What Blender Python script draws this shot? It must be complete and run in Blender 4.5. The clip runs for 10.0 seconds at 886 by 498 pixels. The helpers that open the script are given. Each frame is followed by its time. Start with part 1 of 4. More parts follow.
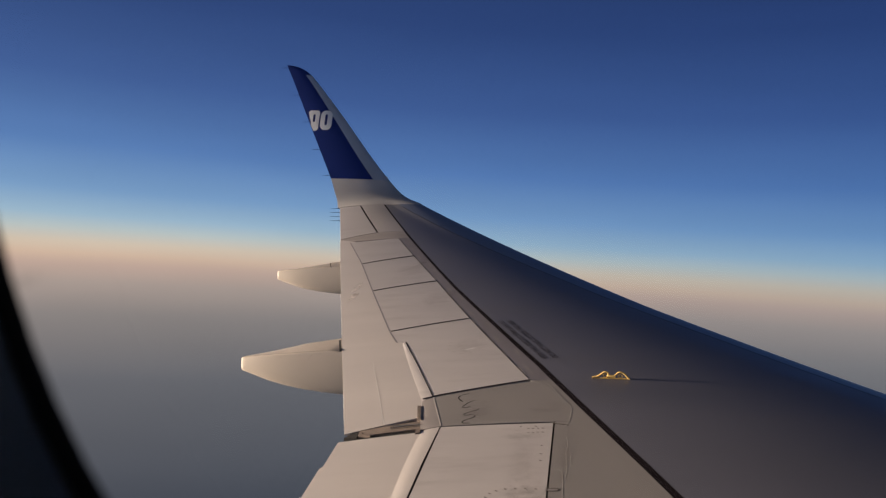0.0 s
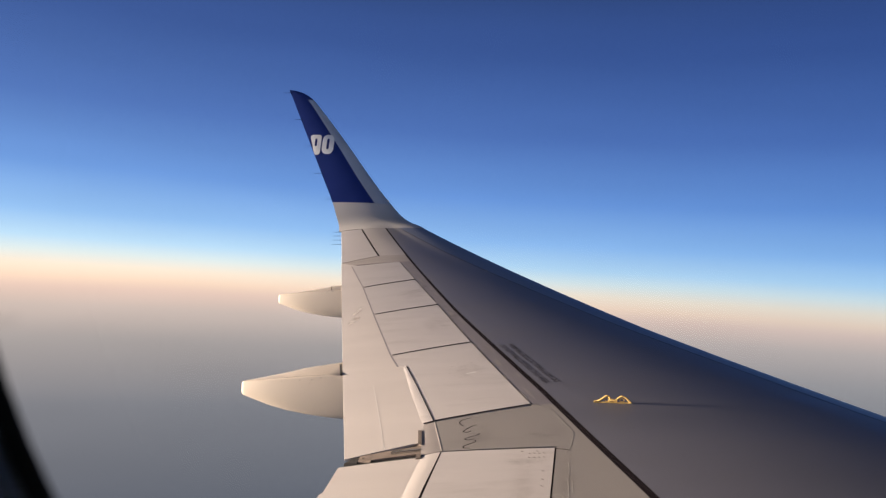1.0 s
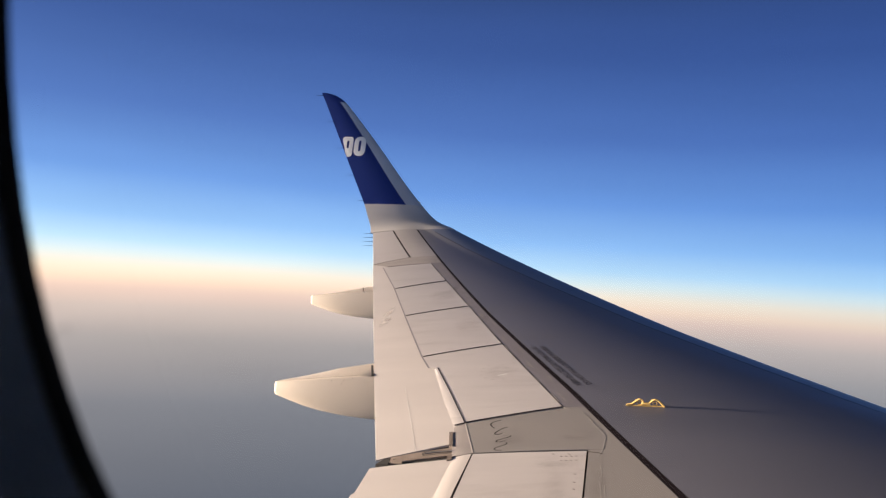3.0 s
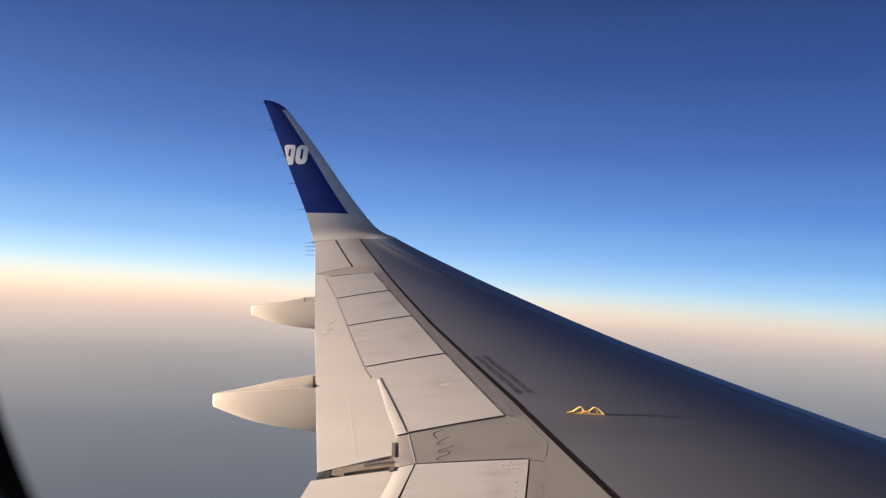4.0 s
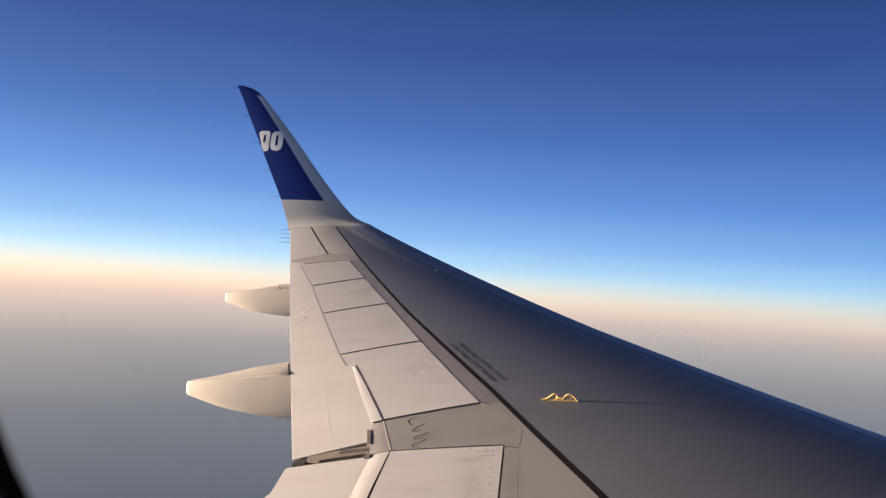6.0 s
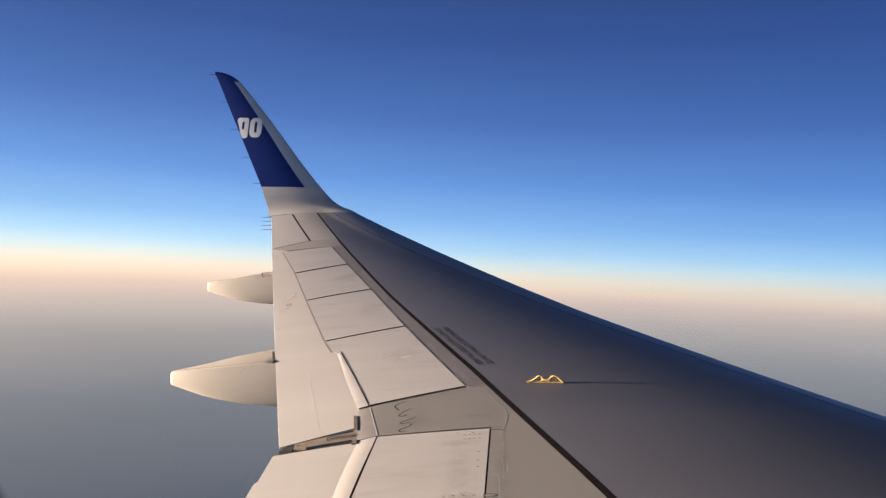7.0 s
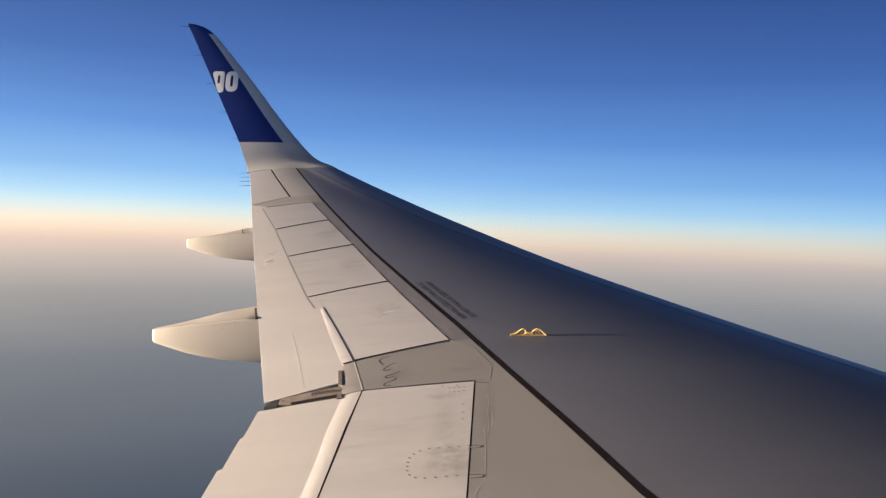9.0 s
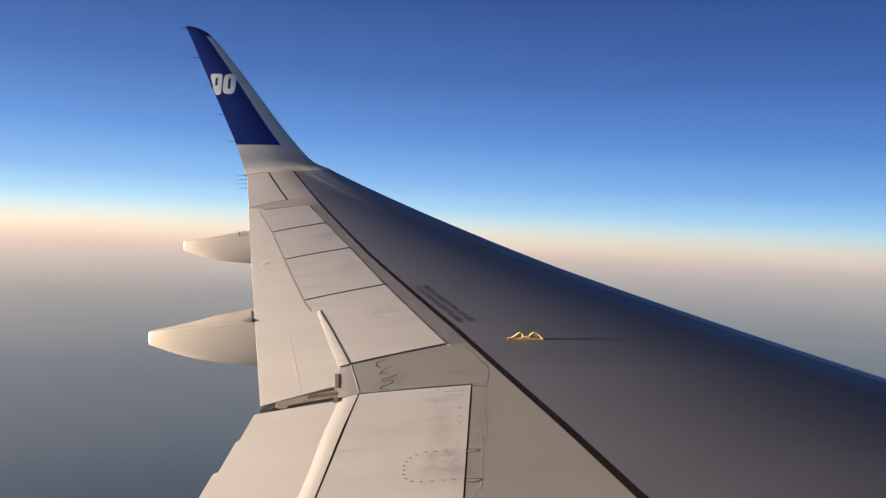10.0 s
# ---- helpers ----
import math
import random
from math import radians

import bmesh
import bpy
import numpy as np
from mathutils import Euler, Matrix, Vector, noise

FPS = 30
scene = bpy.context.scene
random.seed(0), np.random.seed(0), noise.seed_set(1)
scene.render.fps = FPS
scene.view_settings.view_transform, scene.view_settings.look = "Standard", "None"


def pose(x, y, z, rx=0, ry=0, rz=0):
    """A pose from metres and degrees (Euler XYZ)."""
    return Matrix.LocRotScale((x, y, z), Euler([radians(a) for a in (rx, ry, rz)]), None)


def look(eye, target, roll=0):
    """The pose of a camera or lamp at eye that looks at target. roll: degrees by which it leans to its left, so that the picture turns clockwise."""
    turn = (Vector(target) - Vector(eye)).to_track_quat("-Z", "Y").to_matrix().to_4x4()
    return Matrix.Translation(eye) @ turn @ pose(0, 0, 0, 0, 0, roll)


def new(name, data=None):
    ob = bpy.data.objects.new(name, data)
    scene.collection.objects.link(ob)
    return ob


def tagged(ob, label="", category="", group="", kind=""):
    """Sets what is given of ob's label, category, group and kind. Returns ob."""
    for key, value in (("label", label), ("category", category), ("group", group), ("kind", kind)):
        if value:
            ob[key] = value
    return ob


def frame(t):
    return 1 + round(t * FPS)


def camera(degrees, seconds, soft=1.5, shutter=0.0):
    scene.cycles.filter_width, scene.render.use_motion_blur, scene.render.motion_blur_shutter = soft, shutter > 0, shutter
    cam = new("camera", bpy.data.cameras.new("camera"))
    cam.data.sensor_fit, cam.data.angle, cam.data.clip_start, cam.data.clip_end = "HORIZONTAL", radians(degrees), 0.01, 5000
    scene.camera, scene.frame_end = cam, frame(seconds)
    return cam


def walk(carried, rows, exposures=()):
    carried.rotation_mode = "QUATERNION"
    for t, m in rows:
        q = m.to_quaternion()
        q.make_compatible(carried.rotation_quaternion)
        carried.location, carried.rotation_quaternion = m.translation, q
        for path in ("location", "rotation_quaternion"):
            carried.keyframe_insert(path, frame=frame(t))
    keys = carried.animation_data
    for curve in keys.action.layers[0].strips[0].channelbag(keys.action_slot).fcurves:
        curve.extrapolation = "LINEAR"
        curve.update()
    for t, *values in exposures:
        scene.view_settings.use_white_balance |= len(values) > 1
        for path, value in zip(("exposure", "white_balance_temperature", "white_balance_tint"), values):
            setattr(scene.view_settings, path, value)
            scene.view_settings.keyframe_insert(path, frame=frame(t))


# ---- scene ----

# ---- camera and its walk ----
cam = camera(60.55, 10.0, soft=1.3)
PATH = [
    (0, pose(-0.0053, 0.0047, -0.0044, 90.662, -3.687, 7.072)),
    (0.5, pose(0.0015, 0.0030, 0.0005, 91.650, -3.950, 7.185)),
    (1, pose(0.0018, 0.0005, -0.0009, 92.407, -3.603, 7.199)),
    (1.5, pose(0.0022, 0.0001, -0.0030, 92.316, -3.449, 8.814)),
    (1.7, pose(-0.0032, 0.0007, -0.0018, 92.211, -3.563, 9.802)),
    (2, pose(-0.0066, 0.0018, -0.0010, 92.052, -3.772, 11.023)),
    (2.5, pose(-0.0003, -0.0031, -0.0011, 91.934, -3.862, 11.483)),
    (2.7, pose(0.0008, -0.0035, -0.0003, 92.030, -3.860, 10.960)),
    (4, pose(-0.0030, -0.0005, 0.0022, 93.352, -3.686, 5.207)),
    (4.5, pose(-0.0040, -0.0050, 0.0028, 93.177, -4.021, 4.715)),
    (5, pose(0.0001, -0.0096, 0.0033, 93.020, -4.028, 4.560)),
    (5.5, pose(-0.0011, -0.0082, 0.0028, 92.695, -4.086, 3.913)),
    (7, pose(-0.0072, 0.0017, 0.0050, 91.432, -2.686, 2.091)),
    (7.5, pose(-0.0212, 0.0213, 0.0037, 89.882, -2.192, 1.055)),
    (8, pose(-0.0247, 0.0297, -0.0021, 89.014, -2.165, 0.511)),
    (8.5, pose(-0.0222, 0.0267, -0.0002, 88.318, -1.953, 0.656)),
    (9, pose(-0.0260, 0.0337, -0.0034, 88.128, -2.214, 0.604)),
    (9.5, pose(-0.0242, 0.0298, -0.0025, 88.420, -2.363, 0.340)),
    (10, pose(-0.0287, 0.0361, -0.0033, 88.392, -2.451, 0.378)),
]
BASE = 2.3
walk(cam, PATH, [(0, BASE - 0.75, 6620, 10), (0.2, BASE - 0.35, 6620, 10), (0.3, BASE - 0.24, 6620, 10), (0.6, BASE - 0.1, 6620, 10), (1.2, BASE - 0.02, 6620, 10), (2.5, BASE + 0.1, 6620, 10),
                 (4.0, BASE + 0.07, 6560, 9), (5.5, BASE + 0.05, 6560, 9), (7.0, BASE + 0.03, 6530, 8), (8.5, BASE - 0.02, 6490, 6), (10, BASE - 0.02, 6490, 6)])
cam.data.dof.use_dof = True
cam.data.dof.focus_distance = 8.0
cam.data.dof.aperture_fstop = 12.0

# ---- world, sun ----
SUN_FROM = Vector((-1.0, 0.02, -0.003)).normalized()


def lin(r, g, b):
    """Linear colour from 0..255 display values."""
    return tuple((c / 255 / 12.92) if c < 10 else ((c / 255 + 0.055) / 1.055) ** 2.4 for c in (r, g, b))


def link(tree, a, b):
    tree.links.new(a, b)


def build_world():
    w = bpy.data.worlds.new("sky")
    w.use_nodes = True
    scene.world = w
    t = w.node_tree
    t.nodes.clear()
    out = t.nodes.new("ShaderNodeOutputWorld")
    bg = t.nodes.new("ShaderNodeBackground")
    bg.inputs["Strength"].default_value = 0.19
    tc = t.nodes.new("ShaderNodeTexCoord")
    sep = t.nodes.new("ShaderNodeSeparateXYZ")
    link(t, tc.outputs["Generated"], sep.inputs[0])
    mr = t.nodes.new("ShaderNodeMapRange")
    mr.inputs["From Min"].default_value, mr.inputs["From Max"].default_value = -0.4, 0.4
    link(t, sep.outputs["Z"], mr.inputs["Value"])
    ramp = t.nodes.new("ShaderNodeValToRGB")
    stops = [(-0.36, (68, 79, 96)), (-0.17, (119, 125, 135)), (-0.094, (156, 155, 157)), (-0.056, (186, 177, 173)),
             (-0.034, (213, 193, 183)), (-0.022, (232, 211, 192)), (-0.008, (232, 224, 208)), (0.008, (205, 226, 232)),
             (0.024, (172, 212, 242)), (0.055, (135, 183, 236)), (0.11, (100, 147, 216)), (0.19, (74, 111, 180)),
             (0.29, (55, 85, 148)), (0.4, (44, 68, 124))]
    el = ramp.color_ramp.elements
    while len(el) < len(stops):
        el.new(0.5)
    for e, (z, c) in zip(el, stops):
        e.position = (z + 0.4) / 0.8
    for e, (z, c) in zip(el, stops):
        e.color = (*lin(*c), 1)
    link(t, mr.outputs[0], ramp.inputs[0])
    # the haze is brighter and warmer towards the sun
    dot = t.nodes.new("ShaderNodeVectorMath")
    dot.operation = "DOT_PRODUCT"
    link(t, tc.outputs["Generated"], dot.inputs[0])
    dot.inputs[1].default_value = (SUN_FROM.x, SUN_FROM.y, 0)
    glow = t.nodes.new("ShaderNodeMapRange")
    glow.inputs["From Min"].default_value, glow.inputs["From Max"].default_value = -0.75, 0.75
    glow.inputs["To Min"].default_value, glow.inputs["To Max"].default_value = 0.0, 1.0
    link(t, dot.outputs["Value"], glow.inputs["Value"])
    tint = t.nodes.new("ShaderNodeMix")
    tint.data_type = "RGBA"
    tint.inputs["A"].default_value = (0.84, 0.925, 1.03, 1)
    tint.inputs["B"].default_value = (1.50, 1.36, 1.27, 1)
    link(t, glow.outputs[0], tint.inputs["Factor"])
    mul = t.nodes.new("ShaderNodeMix")
    mul.data_type, mul.blend_type = "RGBA", "MULTIPLY"
    mul.inputs["Factor"].default_value = 1
    link(t, ramp.outputs[0], mul.inputs["A"])
    link(t, tint.outputs["Result"], mul.inputs["B"])
    # faint level streaks
    st = t.nodes.new("ShaderNodeMapping")
    st.inputs["Scale"].default_value = (2.5, 2.5, 16)
    link(t, tc.outputs["Generated"], st.inputs["Vector"])
    nz = t.nodes.new("ShaderNodeTexNoise")
    nz.inputs["Scale"].default_value, nz.inputs["Detail"].default_value = 1.6, 6
    link(t, st.outputs[0], nz.inputs["Vector"])
    amp = t.nodes.new("ShaderNodeMapRange")
    amp.inputs["From Min"].default_value, amp.inputs["From Max"].default_value = 0.3, 0.7
    amp.inputs["To Min"].default_value, amp.inputs["To Max"].default_value = 0.975, 1.025
    link(t, nz.outputs["Fac"], amp.inputs["Value"])
    streak = t.nodes.new("ShaderNodeMix")
    streak.data_type, streak.blend_type = "RGBA", "MULTIPLY"
    streak.inputs["Factor"].default_value = 1
    link(t, mul.outputs["Result"], streak.inputs["A"])
    link(t, amp.outputs[0], streak.inputs["B"])
    sky = t.nodes.new("ShaderNodeTexSky")
    sky.sky_type = "NISHITA"
    sky.sun_disc = False
    sky.sun_elevation = math.asin(SUN_FROM.z)
    sky.sun_rotation = math.atan2(SUN_FROM.x, SUN_FROM.y)
    sky.altitude = 10000
    dim = t.nodes.new("ShaderNodeMix")
    dim.data_type, dim.blend_type = "RGBA", "MULTIPLY"
    dim.inputs["Factor"].default_value = 1
    dim.inputs["B"].default_value = (0.165, 0.162, 0.162, 1)
    link(t, sky.outputs[0], dim.inputs["A"])
    up = t.nodes.new("ShaderNodeMapRange")
    up.interpolation_type = "SMOOTHSTEP"
    up.inputs["From Min"].default_value, up.inputs["From Max"].default_value = 0.3, 0.55
    link(t, sep.outputs["Z"], up.inputs["Value"])
    mix = t.nodes.new("ShaderNodeMix")
    mix.data_type = "RGBA"
    link(t, up.outputs[0], mix.inputs["Factor"])
    link(t, streak.outputs["Result"], mix.inputs["A"])
    link(t, dim.outputs["Result"], mix.inputs["B"])
    # bright haze round the low sun
    near = t.nodes.new("ShaderNodeVectorMath")
    near.operation = "DOT_PRODUCT"
    link(t, tc.outputs["Generated"], near.inputs[0])
    near.inputs[1].default_value = Vector((SUN_FROM.x, SUN_FROM.y, 0.03)).normalized()
    pos = t.nodes.new("ShaderNodeMath")
    pos.operation = "MAXIMUM"
    pos.inputs[1].default_value = 0.0
    link(t, near.outputs["Value"], pos.inputs[0])
    lobe = t.nodes.new("ShaderNodeMath")
    lobe.operation = "POWER"
    lobe.inputs[1].default_value = 60.0
    link(t, pos.outputs[0], lobe.inputs[0])
    halo = t.nodes.new("ShaderNodeMix")
    halo.data_type = "RGBA"
    halo.inputs["A"].default_value = (0, 0, 0, 1)
    halo.inputs["B"].default_value = (34.0, 27.0, 20.5, 1)
    halo.clamp_factor = True
    link(t, lobe.outputs[0], halo.inputs["Factor"])
    add = t.nodes.new("ShaderNodeMix")
    add.data_type, add.blend_type = "RGBA", "ADD"
    add.inputs["Factor"].default_value = 1
    link(t, mix.outputs["Result"], add.inputs["A"])
    link(t, halo.outputs["Result"], add.inputs["B"])
    link(t, add.outputs["Result"], bg.inputs["Color"])
    link(t, bg.outputs[0], out.inputs[0])


build_world()
sun = new("sun", bpy.data.lights.new("sun", "SUN"))
sun.data.energy, sun.data.angle, sun.data.color = 3.75, radians(1.5), (1.0, 0.82, 0.635)
sun.matrix_world = look((0, 0, 50), Vector((0, 0, 50)) - SUN_FROM)


# ---- materials ----
def material(name, color, rough=0.5, metal=0.0, vary=0.12, scale=3.0, stretch=(1, 1, 1), bump=0.0, bump_scale=60.0, dirt=None, dirt_amount=0.0, dirt_scale=4.0, coat=0.0, spec=0.5, span=None):
    """Paint, metal or plastic with variation at two scales, streaks and fine relief; span = (colour, y, y) blends to a
    second colour along the wing.
    """
    m = bpy.data.materials.new(name)
    m.use_nodes = True
    t = m.node_tree
    b = t.nodes["Principled BSDF"]
    b.inputs["Roughness"].default_value = rough
    b.inputs["Metallic"].default_value = metal
    b.inputs["Coat Weight"].default_value = coat
    b.inputs["Specular IOR Level"].default_value = spec
    tc = t.nodes.new("ShaderNodeTexCoord")
    mp = t.nodes.new("ShaderNodeMapping")
    mp.inputs["Scale"].default_value = stretch
    link(t, tc.outputs["Object"], mp.inputs["Vector"])
    n1 = t.nodes.new("ShaderNodeTexNoise")
    n1.inputs["Scale"].default_value, n1.inputs["Detail"].default_value = scale, 8
    n1.inputs["Roughness"].default_value = 0.62
    link(t, mp.outputs[0], n1.inputs["Vector"])
    r1 = t.nodes.new("ShaderNodeMapRange")
    r1.inputs["From Min"].default_value, r1.inputs["From Max"].default_value = 0.3, 0.7
    r1.inputs["To Min"].default_value, r1.inputs["To Max"].default_value = 1 - vary, 1 + vary
    link(t, n1.outputs["Fac"], r1.inputs["Value"])
    mul = t.nodes.new("ShaderNodeMix")
    mul.data_type, mul.blend_type = "RGBA", "MULTIPLY"
    mul.inputs["Factor"].default_value = 1
    mul.inputs["A"].default_value = (*color, 1)
    link(t, r1.outputs[0], mul.inputs["B"])
    last = mul.outputs["Result"]
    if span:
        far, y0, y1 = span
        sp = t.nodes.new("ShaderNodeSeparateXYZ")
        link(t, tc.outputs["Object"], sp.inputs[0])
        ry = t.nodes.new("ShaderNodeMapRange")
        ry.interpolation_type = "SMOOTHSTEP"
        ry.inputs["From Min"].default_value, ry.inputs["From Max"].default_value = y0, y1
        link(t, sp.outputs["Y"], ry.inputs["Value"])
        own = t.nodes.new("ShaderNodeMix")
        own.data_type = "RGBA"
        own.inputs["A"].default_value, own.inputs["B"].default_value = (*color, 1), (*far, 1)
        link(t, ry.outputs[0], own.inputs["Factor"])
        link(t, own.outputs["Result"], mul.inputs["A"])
    if dirt:
        n2 = t.nodes.new("ShaderNodeTexNoise")
        n2.inputs["Scale"].default_value, n2.inputs["Detail"].default_value = dirt_scale, 10
        n2.inputs["Roughness"].default_value = 0.7
        link(t, mp.outputs[0], n2.inputs["Vector"])
        r2 = t.nodes.new("ShaderNodeMapRange")
        r2.inputs["From Min"].default_value, r2.inputs["From Max"].default_value = 0.5, 0.78
        r2.inputs["To Max"].default_value = dirt_amount
        link(t, n2.outputs["Fac"], r2.inputs["Value"])
        mx = t.nodes.new("ShaderNodeMix")
        mx.data_type = "RGBA"
        mx.inputs["B"].default_value = (*dirt, 1)
        link(t, r2.outputs[0], mx.inputs["Factor"])
        link(t, last, mx.inputs["A"])
        last = mx.outputs["Result"]
    link(t, last, b.inputs["Base Color"])
    r3 = t.nodes.new("ShaderNodeMapRange")
    r3.inputs["To Min"].default_value, r3.inputs["To Max"].default_value = max(0.02, rough - 0.08), rough + 0.08
    link(t, n1.outputs["Fac"], r3.inputs["Value"])
    link(t, r3.outputs[0], b.inputs["Roughness"])
    if bump:
        n3 = t.nodes.new("ShaderNodeTexNoise")
        n3.inputs["Scale"].default_value, n3.inputs["Detail"].default_value = bump_scale, 4
        link(t, tc.outputs["Object"], n3.inputs["Vector"])
        bp = t.nodes.new("ShaderNodeBump")
        bp.inputs["Strength"].default_value, bp.inputs["Distance"].default_value = bump, 0.002
        link(t, n3.outputs["Fac"], bp.inputs["Height"])
        link(t, bp.outputs[0], b.inputs["Normal"])
    return m


STREAK = (0.35, 1.6, 1.0)
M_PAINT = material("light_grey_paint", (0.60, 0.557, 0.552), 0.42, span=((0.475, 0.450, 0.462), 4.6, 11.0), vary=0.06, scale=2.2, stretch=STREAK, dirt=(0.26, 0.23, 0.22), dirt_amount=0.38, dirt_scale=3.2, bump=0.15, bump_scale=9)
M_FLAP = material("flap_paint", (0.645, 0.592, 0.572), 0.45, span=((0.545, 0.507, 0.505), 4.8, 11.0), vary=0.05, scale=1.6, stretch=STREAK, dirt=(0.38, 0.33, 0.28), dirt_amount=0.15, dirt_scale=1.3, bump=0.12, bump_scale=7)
M_PANEL = material("worn_panel_paint", (0.30, 0.278, 0.268), 0.5, vary=0.1, scale=3.0, stretch=STREAK, dirt=(0.2, 0.17, 0.16), dirt_amount=0.45, dirt_scale=3.0, bump=0.2, bump_scale=14)
M_SHROUD = material("dull_panel_paint", (0.232, 0.212, 0.232), 0.5, vary=0.12, scale=4.0, stretch=STREAK, dirt=(0.13, 0.11, 0.11), dirt_amount=0.5, dirt_scale=5.0, bump=0.2, bump_scale=14)
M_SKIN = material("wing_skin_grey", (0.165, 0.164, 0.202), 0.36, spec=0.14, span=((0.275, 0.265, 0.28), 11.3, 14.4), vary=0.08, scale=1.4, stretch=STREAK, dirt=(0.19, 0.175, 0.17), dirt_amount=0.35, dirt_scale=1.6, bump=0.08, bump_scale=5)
M_SLAT = material("bare_metal", (0.24, 0.27, 0.36), 0.42, metal=0.3, spec=0.4, vary=0.06, scale=2.0, stretch=STREAK)
M_SEAL = material("black_seal", (0.018, 0.0135, 0.0165), 0.9, vary=0.2, scale=6, spec=0.05)
M_SEAM = material("skin_joint", (0.19, 0.185, 0.19), 0.5, vary=0.3, scale=6)
M_GAP = material("dark_structure", (0.035, 0.031, 0.03), 0.8, vary=0.2, scale=5)
M_SEALANT = material("pale_sealant", (0.50, 0.47, 0.45), 0.6, vary=0.1, scale=20)
M_BLUE = material("blue_paint", (0.015, 0.033, 0.19), 0.30, vary=0.08, scale=2.0, coat=0.3)
M_WHITE = material("white_paint", (0.88, 0.87, 0.85), 0.4, vary=0.04, scale=4)
M_TIP = material("tip_paint", (0.54, 0.52, 0.51), 0.42, vary=0.06, scale=2.5)
M_STRIP = material("leading_edge_grey", (0.52, 0.56, 0.63), 0.38, metal=0.2, vary=0.06, scale=2.5)
M_YELLOW = material("yellow_paint", (0.74, 0.51, 0.18), 0.45, vary=0.15, scale=25)
M_FAIRING = material("fairing_paint", (0.60, 0.525, 0.452), 0.5, vary=0.035, scale=2.5, dirt=(0.36, 0.29, 0.23), dirt_amount=0.32, dirt_scale=5)
M_RAIL = material("greasy_metal", (0.27, 0.215, 0.18), 0.55, metal=0.0, vary=0.25, scale=12)
M_DARKRAIL = material("dark_greasy_rubber", (0.19, 0.15, 0.128), 0.6, vary=0.2, scale=14)
M_RIVET = material("greasy_rivet", (0.10, 0.075, 0.062), 0.6, vary=0.3, scale=30)
M_INK = material("stencil_ink", (0.025, 0.022, 0.023), 0.9, spec=0.1, vary=0.3, scale=30)
M_JOINT = material("grimy_joint", (0.080, 0.061, 0.056), 0.8, vary=0.35, scale=9, spec=0.1)
M_OLDSEALANT = material("old_sealant", (0.315, 0.29, 0.29), 0.65, vary=0.25, scale=14)
M_FORE = material("forward_panel_paint", (0.44, 0.41, 0.41), 0.45, vary=0.09, scale=2.4, stretch=STREAK, dirt=(0.24, 0.21, 0.2), dirt_amount=0.4, dirt_scale=3.0)
M_ENDPAINT = material("end_panel_paint", (0.35, 0.317, 0.31), 0.5, vary=0.10, scale=3.0, stretch=STREAK, dirt=(0.24, 0.2, 0.19), dirt_amount=0.4, dirt_scale=4.0)
M_CABIN = material("cabin_plastic", (0.86, 0.86, 0.86), 0.6, vary=0.04, scale=8, bump=0.2, bump_scale=400)
M_BEZEL = material("window_bezel_plastic", (0.66, 0.78, 0.98), 0.6, vary=0.06, scale=12, bump=0.2, bump_scale=500)
M_GASKET = material("black_gasket", (0.04, 0.038, 0.04), 0.8, vary=0.15, scale=20)


def glass_material():
    m = bpy.data.materials.new("acrylic_pane")
    m.use_nodes = True
    b = m.node_tree.nodes["Principled BSDF"]
    b.inputs["Base Color"].default_value = (1, 1, 1, 1)
    b.inputs["Roughness"].default_value = 0.0
    b.inputs["IOR"].default_value = 1.2
    b.inputs["Transmission Weight"].default_value = 1.0
    return m


M_GLASS = glass_material()


def stain_material(name="greasy_stain", amount=0.17, upright=False, color=(0.16, 0.125, 0.11)):
    """Greasy dirt with ragged, fading edges; amount is how far it covers the paint."""
    m = bpy.data.materials.new(name)
    m.use_nodes = True
    t = m.node_tree
    b = t.nodes["Principled BSDF"]
    b.inputs["Base Color"].default_value = (*color, 1)
    b.inputs["Roughness"].default_value = 0.6
    tc = t.nodes.new("ShaderNodeTexCoord")
    mp = t.nodes.new("ShaderNodeMapping")
    mp.inputs["Location"].default_value = (-1, 0, -1) if upright else (-1, -1, 0)
    mp.inputs["Scale"].default_value = (2, 0, 2) if upright else (2, 2, 0)
    link(t, tc.outputs["Generated"], mp.inputs["Vector"])
    ln = t.nodes.new("ShaderNodeVectorMath")
    ln.operation = "LENGTH"
    link(t, mp.outputs[0], ln.inputs[0])
    fade = t.nodes.new("ShaderNodeMapRange")
    fade.interpolation_type = "SMOOTHSTEP"
    fade.inputs["From Min"].default_value, fade.inputs["From Max"].default_value = 0.25, 1.0
    fade.inputs["To Min"].default_value, fade.inputs["To Max"].default_value = 1.0, 0.0
    link(t, ln.outputs["Value"], fade.inputs["Value"])
    n = t.nodes.new("ShaderNodeTexNoise")
    n.inputs["Scale"].default_value, n.inputs["Detail"].default_value, n.inputs["Roughness"].default_value = 11, 7, 0.65
    link(t, tc.outputs["Object"], n.inputs["Vector"])
    grit = t.nodes.new("ShaderNodeMapRange")
    grit.inputs["From Min"].default_value, grit.inputs["From Max"].default_value = 0.38, 0.72
    grit.inputs["To Max"].default_value = amount
    link(t, n.outputs["Fac"], grit.inputs["Value"])
    mul = t.nodes.new("ShaderNodeMath")
    mul.operation = "MULTIPLY"
    link(t, fade.outputs[0], mul.inputs[0])
    link(t, grit.outputs[0], mul.inputs[1])
    link(t, mul.outputs[0], b.inputs["Alpha"])
    return m


